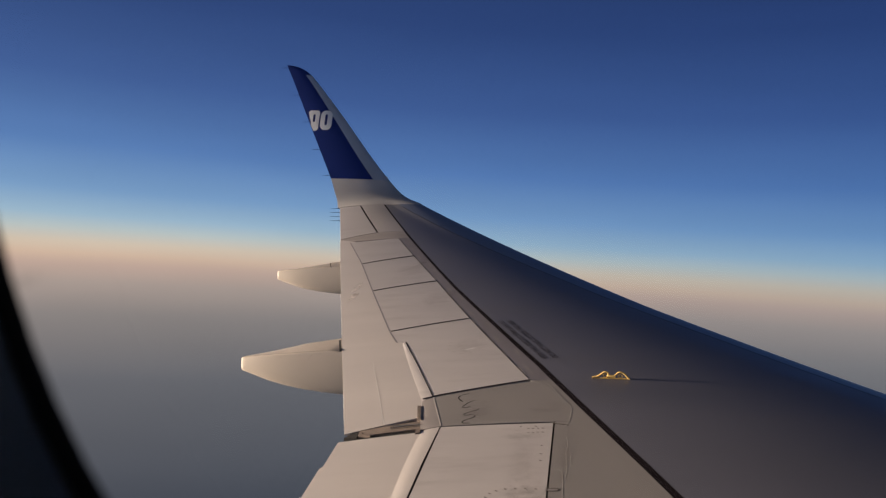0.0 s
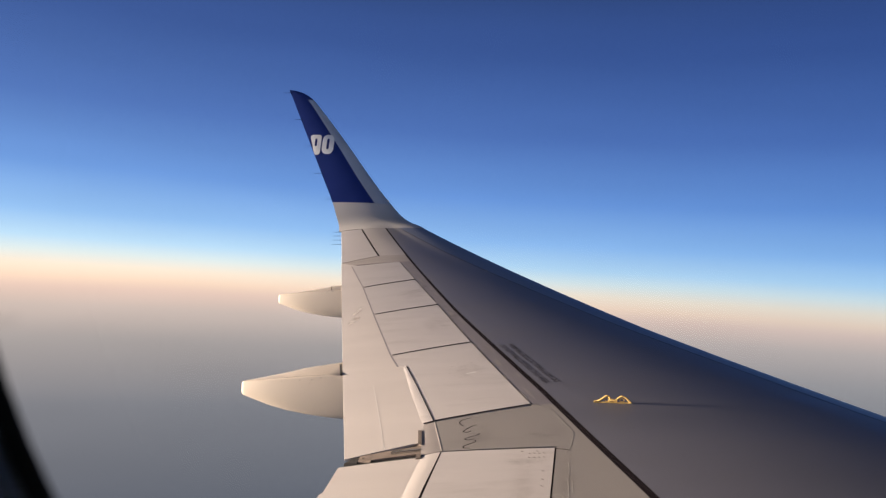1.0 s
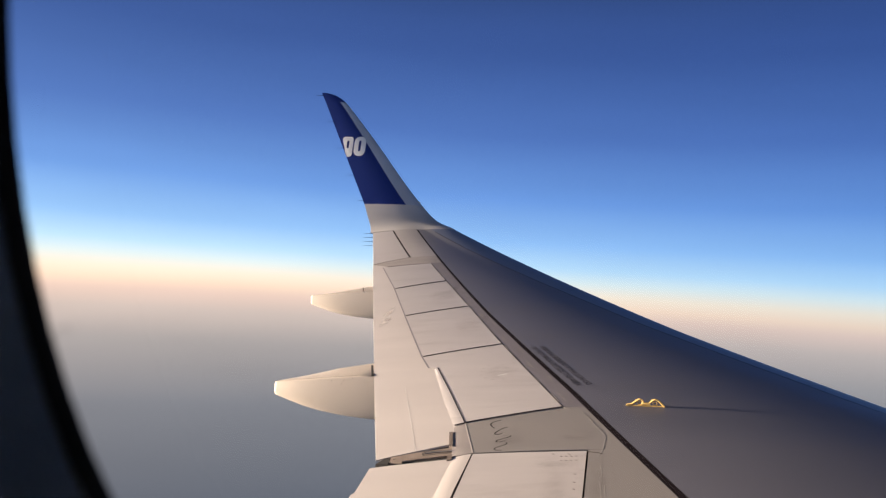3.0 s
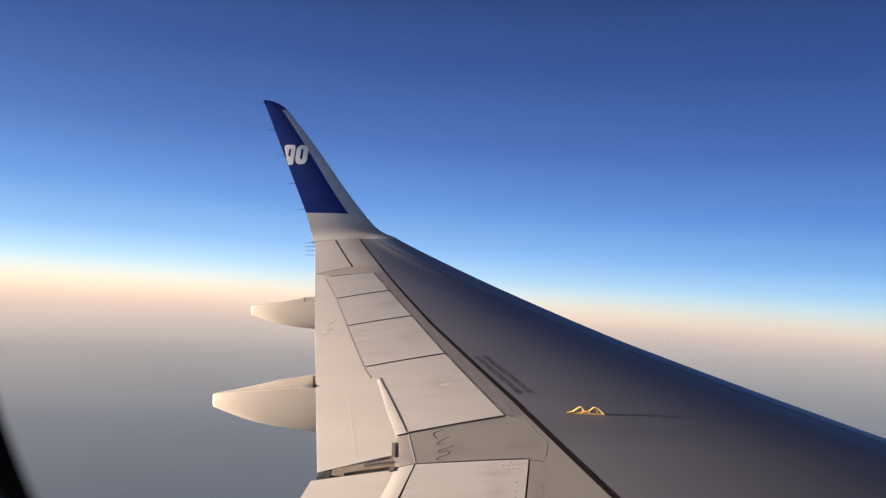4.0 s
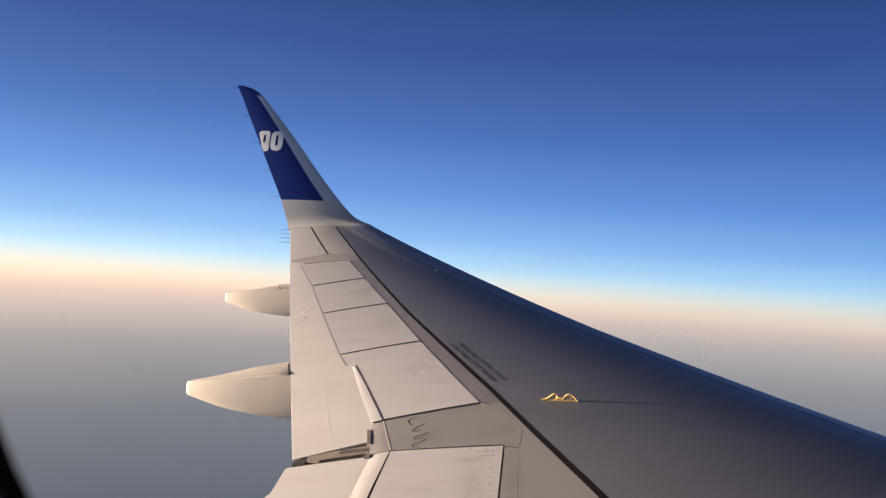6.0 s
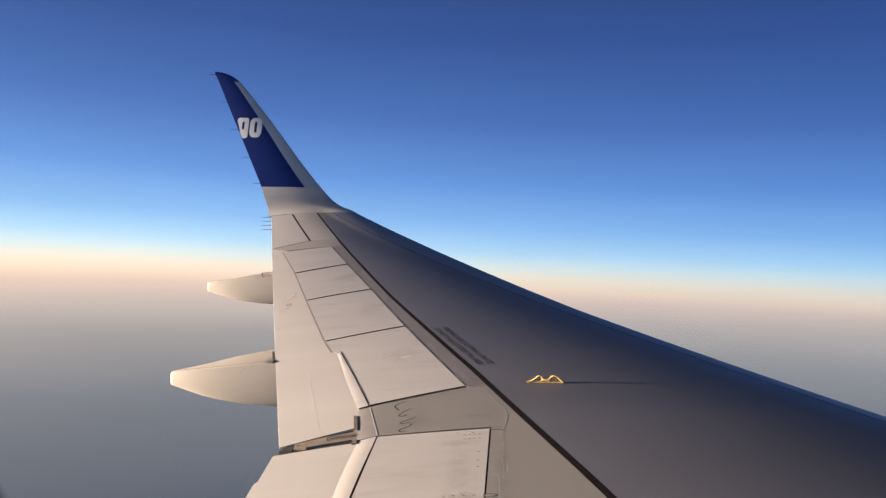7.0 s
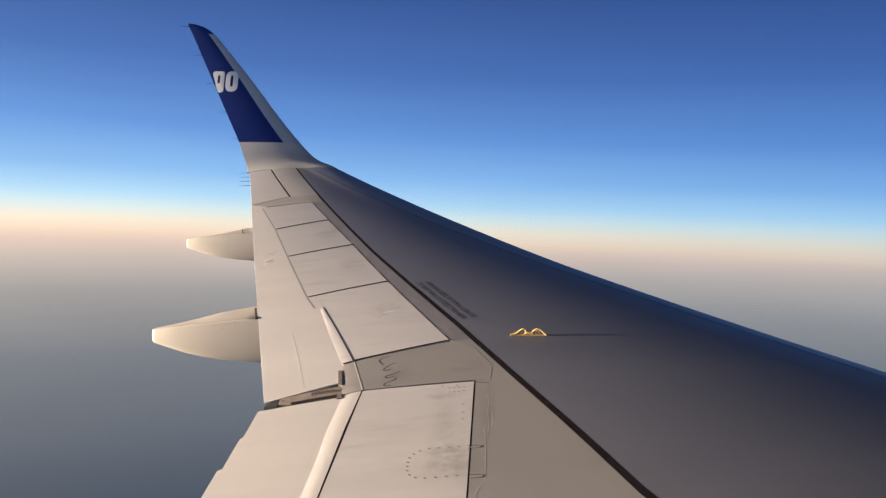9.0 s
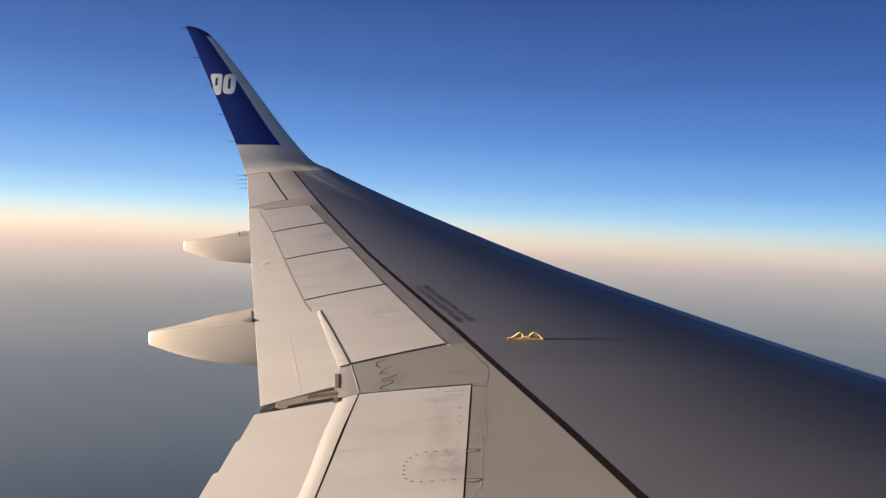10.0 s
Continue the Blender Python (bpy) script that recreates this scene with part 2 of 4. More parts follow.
M_STAIN = stain_material()
M_TOUCHUP = stain_material("touched_up_paint", 0.55, color=(0.80, 0.75, 0.71))
M_SMUDGE = stain_material("window_smudge", 0.8, upright=True)


# ---- small builders ----
def part(name, bm, mat, parent, label="", smooth=True):
    me = bpy.data.meshes.new(name)
    bmesh.ops.recalc_face_normals(bm, faces=bm.faces[:])
    bm.to_mesh(me)
    bm.free()
    me.materials.append(mat)
    if smooth:
        me.polygons.foreach_set("use_smooth", [True] * len(me.polygons))
        me.set_sharp_from_angle(angle=radians(40))
    ob = new(name, me)
    if parent:
        ob.parent = parent
    if label:
        ob["label"] = label
    return ob


def te_x(y):
    """Trailing edge: square inboard, swept outboard of the kink."""
    return -1.16 if y < 4.6 else -1.16 - 0.2815 * (y - 4.6)


def le_x(y):
    return 5.5229 - 0.5405 * y + 0.051 * max(0.0, 8.0 - y)


CROWN_V = np.linspace(0.0, 1.0, 251)


def base_slope(v, y):
    """Slope of the plain section forward of its crest line: an even curve and a round nose."""
    k, g = max(0.0, 6.0 - y), max(0.0, 9.0 - y)
    q = np.clip((v - 0.5838) / 0.4162, 0, 0.98)
    return 0.1178 + 0.0055 * k - (0.26 - 0.012 * g) * (v - 0.33) - (0.037 + 0.0026 * g + 0.0052 * k) * q / np.sqrt(1 - q * q) / 0.4162


def crown_table(y):
    """Extra height along the chord: the section flattens evenly up to the slats and rolls off behind them."""
    level = float(np.interp(y, CREST_Y, CREST_V))
    want = (0.1178 + 0.0055 * max(0.0, 6.0 - y)) * np.clip(1 - (CROWN_V - 0.33) / (level - 0.33), 0, 1) ** 1.25
    more = np.where((CROWN_V > 0.33) & (CROWN_V < level), want - base_slope(CROWN_V, y), 0.0)
    back = np.clip((CROWN_V - level) / 0.05, 0, 1) * np.clip((0.97 - CROWN_V) / 0.06, 0, 1)
    return np.cumsum(more - back * more.sum() / back.sum()) * (CROWN_V[1] - CROWN_V[0])


CREST_Y, CREST_V = (0.0, 3.0, 5.5, 8.0, 11.0, 14.0), (0.785, 0.79, 0.795, 0.745, 0.69, 0.63)
CROWN_STATIONS = [0.5 * k for k in range(30)]
CROWN_ROWS = [crown_table(y) for y in CROWN_STATIONS]


def crown(v, y):
    """Extra height, between the stations at every half metre."""
    i = min(len(CROWN_ROWS) - 2, max(0, int(y * 2)))
    f = min(1.0, max(0.0, y * 2 - i))
    j = min(249, max(0, int(v * 250)))
    g = v * 250 - j
    a, b = CROWN_ROWS[i], CROWN_ROWS[i + 1]
    return (a[j] * (1 - g) + a[j + 1] * g) * (1 - f) + (b[j] * (1 - g) + b[j + 1] * g) * f


def upper(x, y):
    """Height of the wing's upper surface: dihedral and flex along the span, a curved section across."""
    te = te_x(y)
    c = le_x(y) - te
    v = (x - te) / c
    w = min(v, 0.33)
    h = -0.004 + 0.1847 * w - 0.1014 * w * w
    u = max(0.0, v - 0.33)
    k = max(0.0, 6.0 - y)
    h += (0.1178 + 0.0055 * k) * u - 0.5 * (0.26 - 0.012 * max(0.0, 9.0 - y)) * u * u
    q = min(1.0, max(0.0, (v - 0.5838) / 0.4162))
    h -= (0.037 + 0.0026 * max(0.0, 9.0 - y) + 0.0052 * k) * (1 - math.sqrt(1 - q * q))
    rise = 0.066 * (max(0.0, y - 5.5) / 8.78) ** 1.5 * min(1.3, max(0.0, (v - 0.4) / 0.6)) ** 2
    if 0 < v < 1:
        h += crown(v, y) * min(1.0, max(0.0, (15.2 - y) / 0.9))
    return -1.8436 + 0.1732 * y + 0.00366 * y * y + 0.139 * te + c * h + rise


def chord_point(y, v):
    return te_x(y) + v * (le_x(y) - te_x(y))


def lower(x, y):
    c = le_x(y) - te_x(y)
    v = (x - te_x(y)) / c
    z0, z1 = upper(te_x(y), y), upper(le_x(y), y)
    return z0 - 0.012 + (z1 - z0) * v - c * 0.055 * math.sin(math.pi * min(1, max(0, v)) ** 0.8)


def sheet(bm, at, us, vs, lift, thick, rim=0.0):
    """A plate that follows at(u, v) -> (x, y), with rounded rims and side walls."""
    top = []
    for i, u in enumerate(us):
        row = []
        for j, v in enumerate(vs):
            x, y = at(u, v)
            edge = i in (0, len(us) - 1) or j in (0, len(vs) - 1)
            row.append(bm.verts.new((x, y, upper(x, y) + lift - (rim if edge else 0))))
        top.append(row)
    n, m = len(us), len(vs)
    for i in range(n - 1):
        for j in range(m - 1):
            bm.faces.new((top[i][j], top[i + 1][j], top[i + 1][j + 1], top[i][j + 1]))
    ring = [top[i][0] for i in range(n)] + [top[-1][j] for j in range(1, m)] + [top[i][-1] for i in range(n - 2, -1, -1)] + [top[0][j] for j in range(m - 2, 0, -1)]
    low = [bm.verts.new(v.co - Vector((0, 0, thick))) for v in ring]
    for i in range(len(ring)):
        k = (i + 1) % len(ring)
        bm.faces.new((ring[i], ring[k], low[k], low[i]))


def steps(n, e):
    """Even steps from 0 to 1 with a narrow rim at both ends."""
    return [0.0, e] + [e + (1 - 2 * e) * k / n for k in range(1, n)] + [1 - e, 1.0]


def quad(a, b, c, d):
    """Bilinear plan patch: u runs a to d (span), v runs a to b (chord)."""
    def at(u, v):
        p = [(a[k] * (1 - v) + b[k] * v) * (1 - u) + (d[k] * (1 - v) + c[k] * v) * u for k in (0, 1)]
        return p[0], p[1]
    return at


def plate(name, corners, mat, parent, lift=0.0, thick=0.012, nu=10, nv=10, label="", e=0.006):
    bm = bmesh.new()
    sheet(bm, quad(*corners), steps(nu, e), steps(nv, e), lift, thick)
    return part(name, bm, mat, parent, label)


def band(name, fa, fb, y0, y1, mat, parent, lift=0.0, thick=0.012, nu=40, nv=10, label="", e=0.004):
    """A plate between two plan curves x = fa(y) and x = fb(y)."""
    bm = bmesh.new()

    def at(u, v):
        y = y0 + (y1 - y0) * u
        return fa(y) * (1 - v) + fb(y) * v, y
    sheet(bm, at, steps(nu, e * 0.3), steps(nv, e), lift, thick)
    return part(name, bm, mat, parent, label)


def tube_into(bm, pts, radius, sides=8, flat=1.0):
    """A tube along points; flat squashes it in height. radius may be a list."""
    pts = [Vector(p) for p in pts]
    rings = []
    for i, p in enumerate(pts):
        d = (pts[min(i + 1, len(pts) - 1)] - pts[max(i - 1, 0)]).normalized()
        side = d.cross(Vector((0, 0, 1)))
        side = side.normalized() if side.length > 1e-4 else Vector((1, 0, 0))
        up = side.cross(d).normalized()
        r = radius[i] if isinstance(radius, (list, tuple)) else radius
        rings.append([bm.verts.new(p + side * r * math.cos(2 * math.pi * k / sides) + up * r * flat * math.sin(2 * math.pi * k / sides)) for k in range(sides)])
    for a, b in zip(rings, rings[1:]):
        for k in range(sides):
            bm.faces.new((a[k], a[(k + 1) % sides], b[(k + 1) % sides], b[k]))
    bm.faces.new(rings[0])
    bm.faces.new(rings[-1])


def smooth_path(pts, n=6):
    """Catmull-Rom through the points."""
    pts = [Vector(p) for p in pts]
    q = [pts[0] * 2 - pts[1]] + pts + [pts[-1] * 2 - pts[-2]]
    out = []
    for i in range(1, len(q) - 2):
        for k in range(n):
            t = k / n
            out.append(0.5 * ((2 * q[i]) + (q[i + 1] - q[i - 1]) * t + (2 * q[i - 1] - 5 * q[i] + 4 * q[i + 1] - q[i + 2]) * t * t + (3 * q[i] - q[i - 1] - 3 * q[i + 1] + q[i + 2]) * t ** 3))
    return out + [pts[-1]]


def on_wing(points, lift):
    return [(x, y, upper(x, y) + lift) for x, y in points]


def ribbon_into(bm, pts, r, lift, h):
    """A low smear lying on the wing: thin at its rims, slightly proud along the middle."""
    rows = []
    for i, p in enumerate(pts):
        d = (pts[min(i + 1, len(pts) - 1)] - pts[max(i - 1, 0)]).normalized()
        side = Vector((-d.y, d.x, 0)) * r
        row = []
        for k, z in ((-1, 0.0), (-0.6, h), (0.6, h), (1, 0.0)):
            q = p + side * k
            row.append(bm.verts.new((q.x, q.y, upper(q.x, q.y) + lift + z)))
        rows.append(row)
    for a, b in zip(rows, rows[1:]):
        for k in range(3):
            bm.faces.new((a[k], a[k + 1], b[k + 1], b[k]))


def bead(name, points, radius, mat, parent, lift=0.0006, flat=0.3, curved=True, label=""):
    bm = bmesh.new()
    pts = [(x, y, 0) for x, y in points]
    if curved:
        pts = smooth_path(pts)
    if flat < 0.2:
        ribbon_into(bm, [Vector((p[0], p[1], 0)) for p in pts], radius, lift, radius * flat)
        return part(name, bm, mat, parent, label)
    tube_into(bm, on_wing([(p[0], p[1]) for p in pts], lift), radius, 6, flat)
    return part(name, bm, mat, parent, label)


def box_into(bm, x0, x1, y0, y1, z0, z1):
    v = [bm.verts.new((x, y, z)) for x in (x0, x1) for y in (y0, y1) for z in (z0, z1)]
    for f in ((0, 1, 3, 2), (4, 6, 7, 5), (0, 4, 5, 1), (2, 3, 7, 6), (0, 2, 6, 4), (1, 5, 7, 3)):
        bm.faces.new([v[i] for i in f])


# ---- haze far below ----
def haze_material():
    m = bpy.data.materials.new("haze")
    m.use_nodes = True
    t = m.node_tree
    t.nodes.clear()
    out = t.nodes.new("ShaderNodeOutputMaterial")
    mix = t.nodes.new("ShaderNodeMixShader")
    clear = t.nodes.new("ShaderNodeBsdfTransparent")
    d = t.nodes.new("ShaderNodeBsdfDiffuse")
    d.inputs["Color"].default_value = (0.16, 0.17, 0.19, 1)
    tc = t.nodes.new("ShaderNodeTexCoord")
    ln = t.nodes.new("ShaderNodeVectorMath")
    ln.operation = "LENGTH"
    link(t, tc.outputs["Object"], ln.inputs[0])
    near = t.nodes.new("ShaderNodeMapRange")
    near.interpolation_type = "SMOOTHERSTEP"
    near.inputs["From Min"].default_value, near.inputs["From Max"].default_value = 300, 2600
    near.inputs["To Min"].default_value, near.inputs["To Max"].default_value = 0.15, 0.0
    link(t, ln.outputs["Value"], near.inputs["Value"])
    n = t.nodes.new("ShaderNodeTexNoise")
    n.inputs["Scale"].default_value, n.inputs["Detail"].default_value = 0.002, 5
    link(t, tc.outputs["Object"], n.inputs["Vector"])
    mul = t.nodes.new("ShaderNodeMath")
    mul.operation = "MULTIPLY"
    link(t, near.outputs[0], mul.inputs[0])
    link(t, n.outputs["Fac"], mul.inputs[1])
    link(t, mul.outputs[0], mix.inputs["Fac"])
    link(t, clear.outputs[0], mix.inputs[1])
    link(t, d.outputs[0], mix.inputs[2])
    link(t, mix.outputs[0], out.inputs[0])
    return m


bm = bmesh.new()
bmesh.ops.create_circle(bm, cap_ends=True, radius=4800, segments=96)
haze = part("ground", bm, haze_material(), None, smooth=False)
haze.location = (0, 0, -130)
tagged(haze, "grey-mauve haze over the ground far below", "haze", kind="structure")

# ---- cabin wall and window ----
WIN_X, WIN_Z, WIN_A, WIN_B, WIN_N = 0.0161, 0.0847, 0.1146, 0.1657, 2.33


def oval(k, grow=0.0, n=96):
    a = 2 * math.pi * k / n
    c, s = math.cos(a), math.sin(a)
    r = (abs(c) ** WIN_N + abs(s) ** WIN_N) ** (-1 / WIN_N)
    return WIN_X + (WIN_A + grow) * r * c, WIN_Z + (WIN_B + grow) * r * s


def oval_loft(profile, n=96):
    """Rings of the window's outline: (growth, y) from ring to ring."""
    bm = bmesh.new()
    rings = []
    for grow, y in profile:
        rings.append([bm.verts.new((oval(k, grow)[0], y, oval(k, grow)[1])) for k in range(n)])
    for a, b in zip(rings, rings[1:]):
        for k in range(n):
            bm.faces.new((a[k], a[(k + 1) % n], b[(k + 1) % n], b[k]))
    return bm


def wall_with_hole(x0, x1, z0, z1, y0, y1, grow, n=96):
    bm = bmesh.new()
    loops = []
    for y in (y0, y1):
        inner = [bm.verts.new((oval(k, grow)[0], y, oval(k, grow)[1])) for k in range(n)]
        outer = []
        for k in range(n):
            a = 2 * math.pi * k / n
            c, s = math.cos(a), math.sin(a)
            f = 1 / max(abs(c), abs(s))
            px, pz = c * f, s * f
            outer.append(bm.verts.new(((x1 if px > 0 else x0) * abs(px) + WIN_X * (1 - abs(px)), y, (z1 if pz > 0 else z0) * abs(pz) + WIN_Z * (1 - abs(pz)))))
        loops.append((inner, outer))
        for k in range(n):
            bm.faces.new((inner[k], inner[(k + 1) % n], outer[(k + 1) % n], outer[k]))
    (i0, o0), (i1, o1) = loops
    for k in range(n):
        j = (k + 1) % n
        bm.faces.new((i0[k], i0[j], i1[j], i1[k]))
        bm.faces.new((o0[k], o0[j], o1[j], o1[k]))
    return bm


wall = part("wall_window_side", wall_with_hole(-3.0, 3.6, -2.5, 1.2, 0.098, 0.132, 0.036), M_CABIN, None)
tagged(wall, "grey plastic cabin side wall around the window", "wall", kind="structure")
window = new("window_1")
tagged(window, "dark oval aircraft window with a clear pane", "window", kind="structure")
part("window_frame", oval_loft([(0.035, 0.130), (0.035, 0.100), (0.040, 0.094), (0.030, 0.090), (0.012, 0.100), (0.0025, 0.1075)]), M_BEZEL, window, "dark grey moulded window surround")
part("gasket", oval_loft([(0.0025, 0.1074), (0.0010, 0.1088), (0.0, 0.110), (0.012, 0.117), (0.024, 0.123), (0.033, 0.126)]), M_GASKET, window, "black rubber gasket")
bm = bmesh.new()
for y in (0.1245, 0.1275):
    bm.faces.new([bm.verts.new((oval(k, 0.028)[0], y, oval(k, 0.028)[1])) for k in range(96)])
loop = [list(f.verts) for f in bm.faces]
for k in range(96):
    bm.faces.new((loop[0][k], loop[0][(k + 1) % 96], loop[1][(k + 1) % 96], loop[1][k]))
pane = part("pane", bm, M_GLASS, window, "clear acrylic pane", smooth=False)
pane.visible_shadow = False

for name, dims, lab in (("floor", (-3.0, 3.6, -3.7, 0.19, -1.25, -1.15), "dark cabin floor"),
                        ("ceiling", (-3.0, 3.6, -3.7, 0.19, 1.2, 1.3), "pale cabin ceiling"),
                        ("wall_far_side", (-3.0, 3.6, -3.8, -3.7, -1.25, 1.3), "pale cabin side wall"),
                        ("wall_aft", (-3.1, -3.0, -3.8, 0.19, -1.25, 1.3), "pale cabin bulkhead"),
                        ("wall_forward", (3.6, 3.7, -3.8, 0.19, -1.25, 1.3), "pale cabin bulkhead")):
    bm = bmesh.new()
    box_into(bm, *dims)
    tagged(part(name, bm, M_CABIN, None, smooth=False), lab, name.split("_")[0], kind="structure")

# ---- the wing ----
wing = new("aircraft_wing")
tagged(wing, "light grey airliner wing with a blue upturned tip, flaps retracted", "aircraft wing")

ROOT, END = 0.14, 14.28


def seal_x(y):
    """The black seal line between the wing box and the trailing edge."""
    return float(np.interp(y, [0.3, 3.05, 3.25, 3.45, 3.67, 4.01, 4.68, 5.64, 6.80, 8.145, 10.58, 14.42], [2.50, 0.955, 0.862, 0.800, 0.731, 0.620, 0.388, 0.062, -0.363, -0.858, -1.702, -3.015]))


def seal_w(y):
    return float(np.interp(y, [3, 5, 8, 12], [0.024, 0.023, 0.0195, 0.015]))


def hinge_x(y):
    """Forward edge of the spoilers."""
    return float(np.interp(y, [3.3, 4.60, 4.62, 4.826, 5.205, 5.32, 6.963, 8.481, 9.877, 11.11], [0.09, 0.157, 0.247, 0.268, 0.156, 0.001, -0.588, -1.116, -1.621, -2.066]))


def slat_v(y):
    return float(np.interp(y, [4.4, 6.4, 8.9, 10.4, 12.2, 14.3], [0.885, 0.876, 0.836, 0.795, 0.745, 0.70]))


def slat_x(y):
    return chord_point(y, slat_v(y))


# structure inside, seen in the gaps
bm = bmesh.new()
rows = []
for i in range(49):
    y = ROOT + (END - ROOT) * i / 48
    vs = [0.03 + 0.965 * k / 24 for k in range(25)]
    row = [bm.verts.new((chord_point(y, v), y, upper(chord_point(y, v), y) - 0.03)) for v in vs]
    row += [bm.verts.new((chord_point(y, v), y, min(lower(chord_point(y, v), y), upper(chord_point(y, v), y) - 0.045))) for v in reversed(vs)]
    rows.append(row)
for a, b in zip(rows, rows[1:]):
    for k in range(len(a)):
        j = (k + 1) % len(a)
        bm.faces.new((a[k], a[j], b[j], b[k]))
bm.faces.new(rows[0])
bm.faces.new(rows[-1])
part("wing_structure", bm, M_GAP, wing, "dark inner structure seen in the panel gaps")

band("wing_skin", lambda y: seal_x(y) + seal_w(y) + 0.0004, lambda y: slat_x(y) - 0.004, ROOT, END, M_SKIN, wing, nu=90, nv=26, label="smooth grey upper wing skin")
band("seal_strip", lambda y: seal_x(y) - seal_w(y), lambda y: seal_x(y) + seal_w(y), ROOT, END, M_SEAL, wing, lift=0.0, nu=80, nv=3, label="black sealing strip")


# leading edge slats, wrapped round the nose
def slat(y0, y1):
    bm = bmesh.new()
    rows = []
    n = max(4, int((y1 - y0) * 5))
    for i in range(n + 1):
        y = y0 + (y1 - y0) * i / n
        c = le_x(y) - te_x(y)
        row = []
        for k in range(17):
            v = slat_v(y) + (1 - slat_v(y)) * math.sin(math.pi / 2 * k / 16)
            x = chord_point(y, v)
            row.append(bm.verts.new((x, y, upper(x, y))))
        zn = upper(le_x(y), y)
        for k in range(1, 9):
            a = math.pi / 2 * k / 8
            row.append(bm.verts.new((le_x(y) - 0.15 * c * (1 - math.cos(a)), y, zn - 0.055 * c * math.sin(a))))
        rows.append(row)
    for a, b in zip(rows, rows[1:]):
        for k in range(len(a) - 1):
            bm.faces.new((a[k], a[k + 1], b[k + 1], b[k]))
    return part("leading_edge_slat", bm, M_SLAT, wing, "bare metal leading edge slat reflecting the sky")


for a, b in ((ROOT, 3.0), (3.01, 6.2), (6.21, 9.6), (9.61, 12.2), (12.21, END)):
    slat(a, b)

bead("slat_gap", [(slat_x(2.0 + 0.3 * k) - 0.002, 2.0 + 0.3 * k) for k in range(41)], 0.007, M_GAP, wing, lift=0.0006, flat=0.01, curved=False, label="dark joint line behind the slats")

# fixed trailing edge panels between the spoilers and the seal
band("shroud_panel", lambda y: hinge_x(y) + 0.0005, lambda y: seal_x(y) - seal_w(y) - 0.0004, 4.62, 5.33, M_PANEL, wing, lift=-0.0003, nu=48, nv=5, label="worn grey fixed panel strip")
shroud = band("shroud_panel", lambda y: hinge_x(y) + 0.006, lambda y: seal_x(y) - seal_w(y) - 0.0004, 5.3301, 11.12, M_SHROUD, wing, lift=-0.0003, nu=60, nv=5, label="worn grey fixed panel strip")
band("shroud_panel", lambda y: 0.154 - 0.05 * (4.6 - y) if y < 3.3 else hinge_x(min(y, 4.6)) + 0.004, lambda y: seal_x(y) - seal_w(y) - 0.0004, ROOT, 4.6195, M_PANEL, wing, lift=0.0, nu=40, nv=8, label="worn grey fixed panel inboard")
band("shroud_panel", lambda y: float(np.interp(y, [11.65, 14.28], [-2.485, -3.418])), lambda y: seal_x(y) - seal_w(y) - 0.0004, 11.655, END, M_FORE, wing, lift=0.0, nu=30, nv=6, label="grey fixed panel ahead of the aileron")

# spoilers
sp = [((-0.642, 5.125), (0.001, 5.340), (-0.585, 6.955), (-1.262, 6.700)),
      ((-1.266, 6.715), (-0.592, 6.972), (-1.110, 8.473), (-1.772, 8.222)),
      ((-1.776, 8.238), (-1.118, 8.490), (-1.616, 9.868), (-2.236, 9.618)),
      ((-2.240, 9.634), (-1.623, 9.886), (-2.066, 11.100), (-2.765, 11.045))]


def first_spoiler(u, v):
    """The innermost outboard spoiler: its aft edge steps forward where the rounded lip runs behind it."""
    x, y = quad(*sp[0])(u, v)
    return x + (0.057 * u / 0.785 * (1 - v) if u < 0.787 else 0.0), y


bm = bmesh.new()
sheet(bm, first_spoiler, sorted(steps(14, 0.006) + [0.784, 0.790]), steps(12, 0.006), 0.0, 0.03)
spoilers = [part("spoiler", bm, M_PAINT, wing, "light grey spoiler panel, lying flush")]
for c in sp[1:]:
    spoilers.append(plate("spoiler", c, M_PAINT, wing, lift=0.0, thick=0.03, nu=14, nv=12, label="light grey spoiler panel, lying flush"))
inner_spoiler = plate("spoiler", ((-0.754, 0.15), (-0.072, 0.15), (0.150, 4.600), (-0.525, 4.618)), M_PAINT, wing, lift=0.0, thick=0.03, nu=34, nv=12, label="light grey inboard spoiler panel with a rivet oval")

for a, b in ((sp[0][3], sp[0][2]), (sp[1][3], sp[1][2]), (sp[2][3], sp[2][2]), (sp[0][0], sp[0][1]), ((-0.711, 5.085), (-0.642, 5.118))):
    n = 8
    bead("spoiler_seal", [(a[0] + (b[0] - a[0]) * k / n, a[1] + (b[1] - a[1]) * k / n + 0.004) for k in range(n + 1)], 0.0058 + 0.0006 * max(0.0, a[1] - 5.2), M_JOINT, wing, lift=0.0, flat=0.9, curved=False, label="dark rubber seal between spoilers")
bead("spoiler_seal", [(-1.064, 6.362), (-0.85, 5.74), (-0.645, 5.116)], 0.0040, M_SEAL, wing, lift=0.0012, flat=0.1, curved=False)
bead("spoiler_seal", [(-0.527, 4.625), (-0.560, 4.15), (-0.588, 3.48), (-0.695, 1.4), (-0.759, 0.15)], 0.004, M_SEAL, wing, lift=0.0, flat=0.2, curved=False)

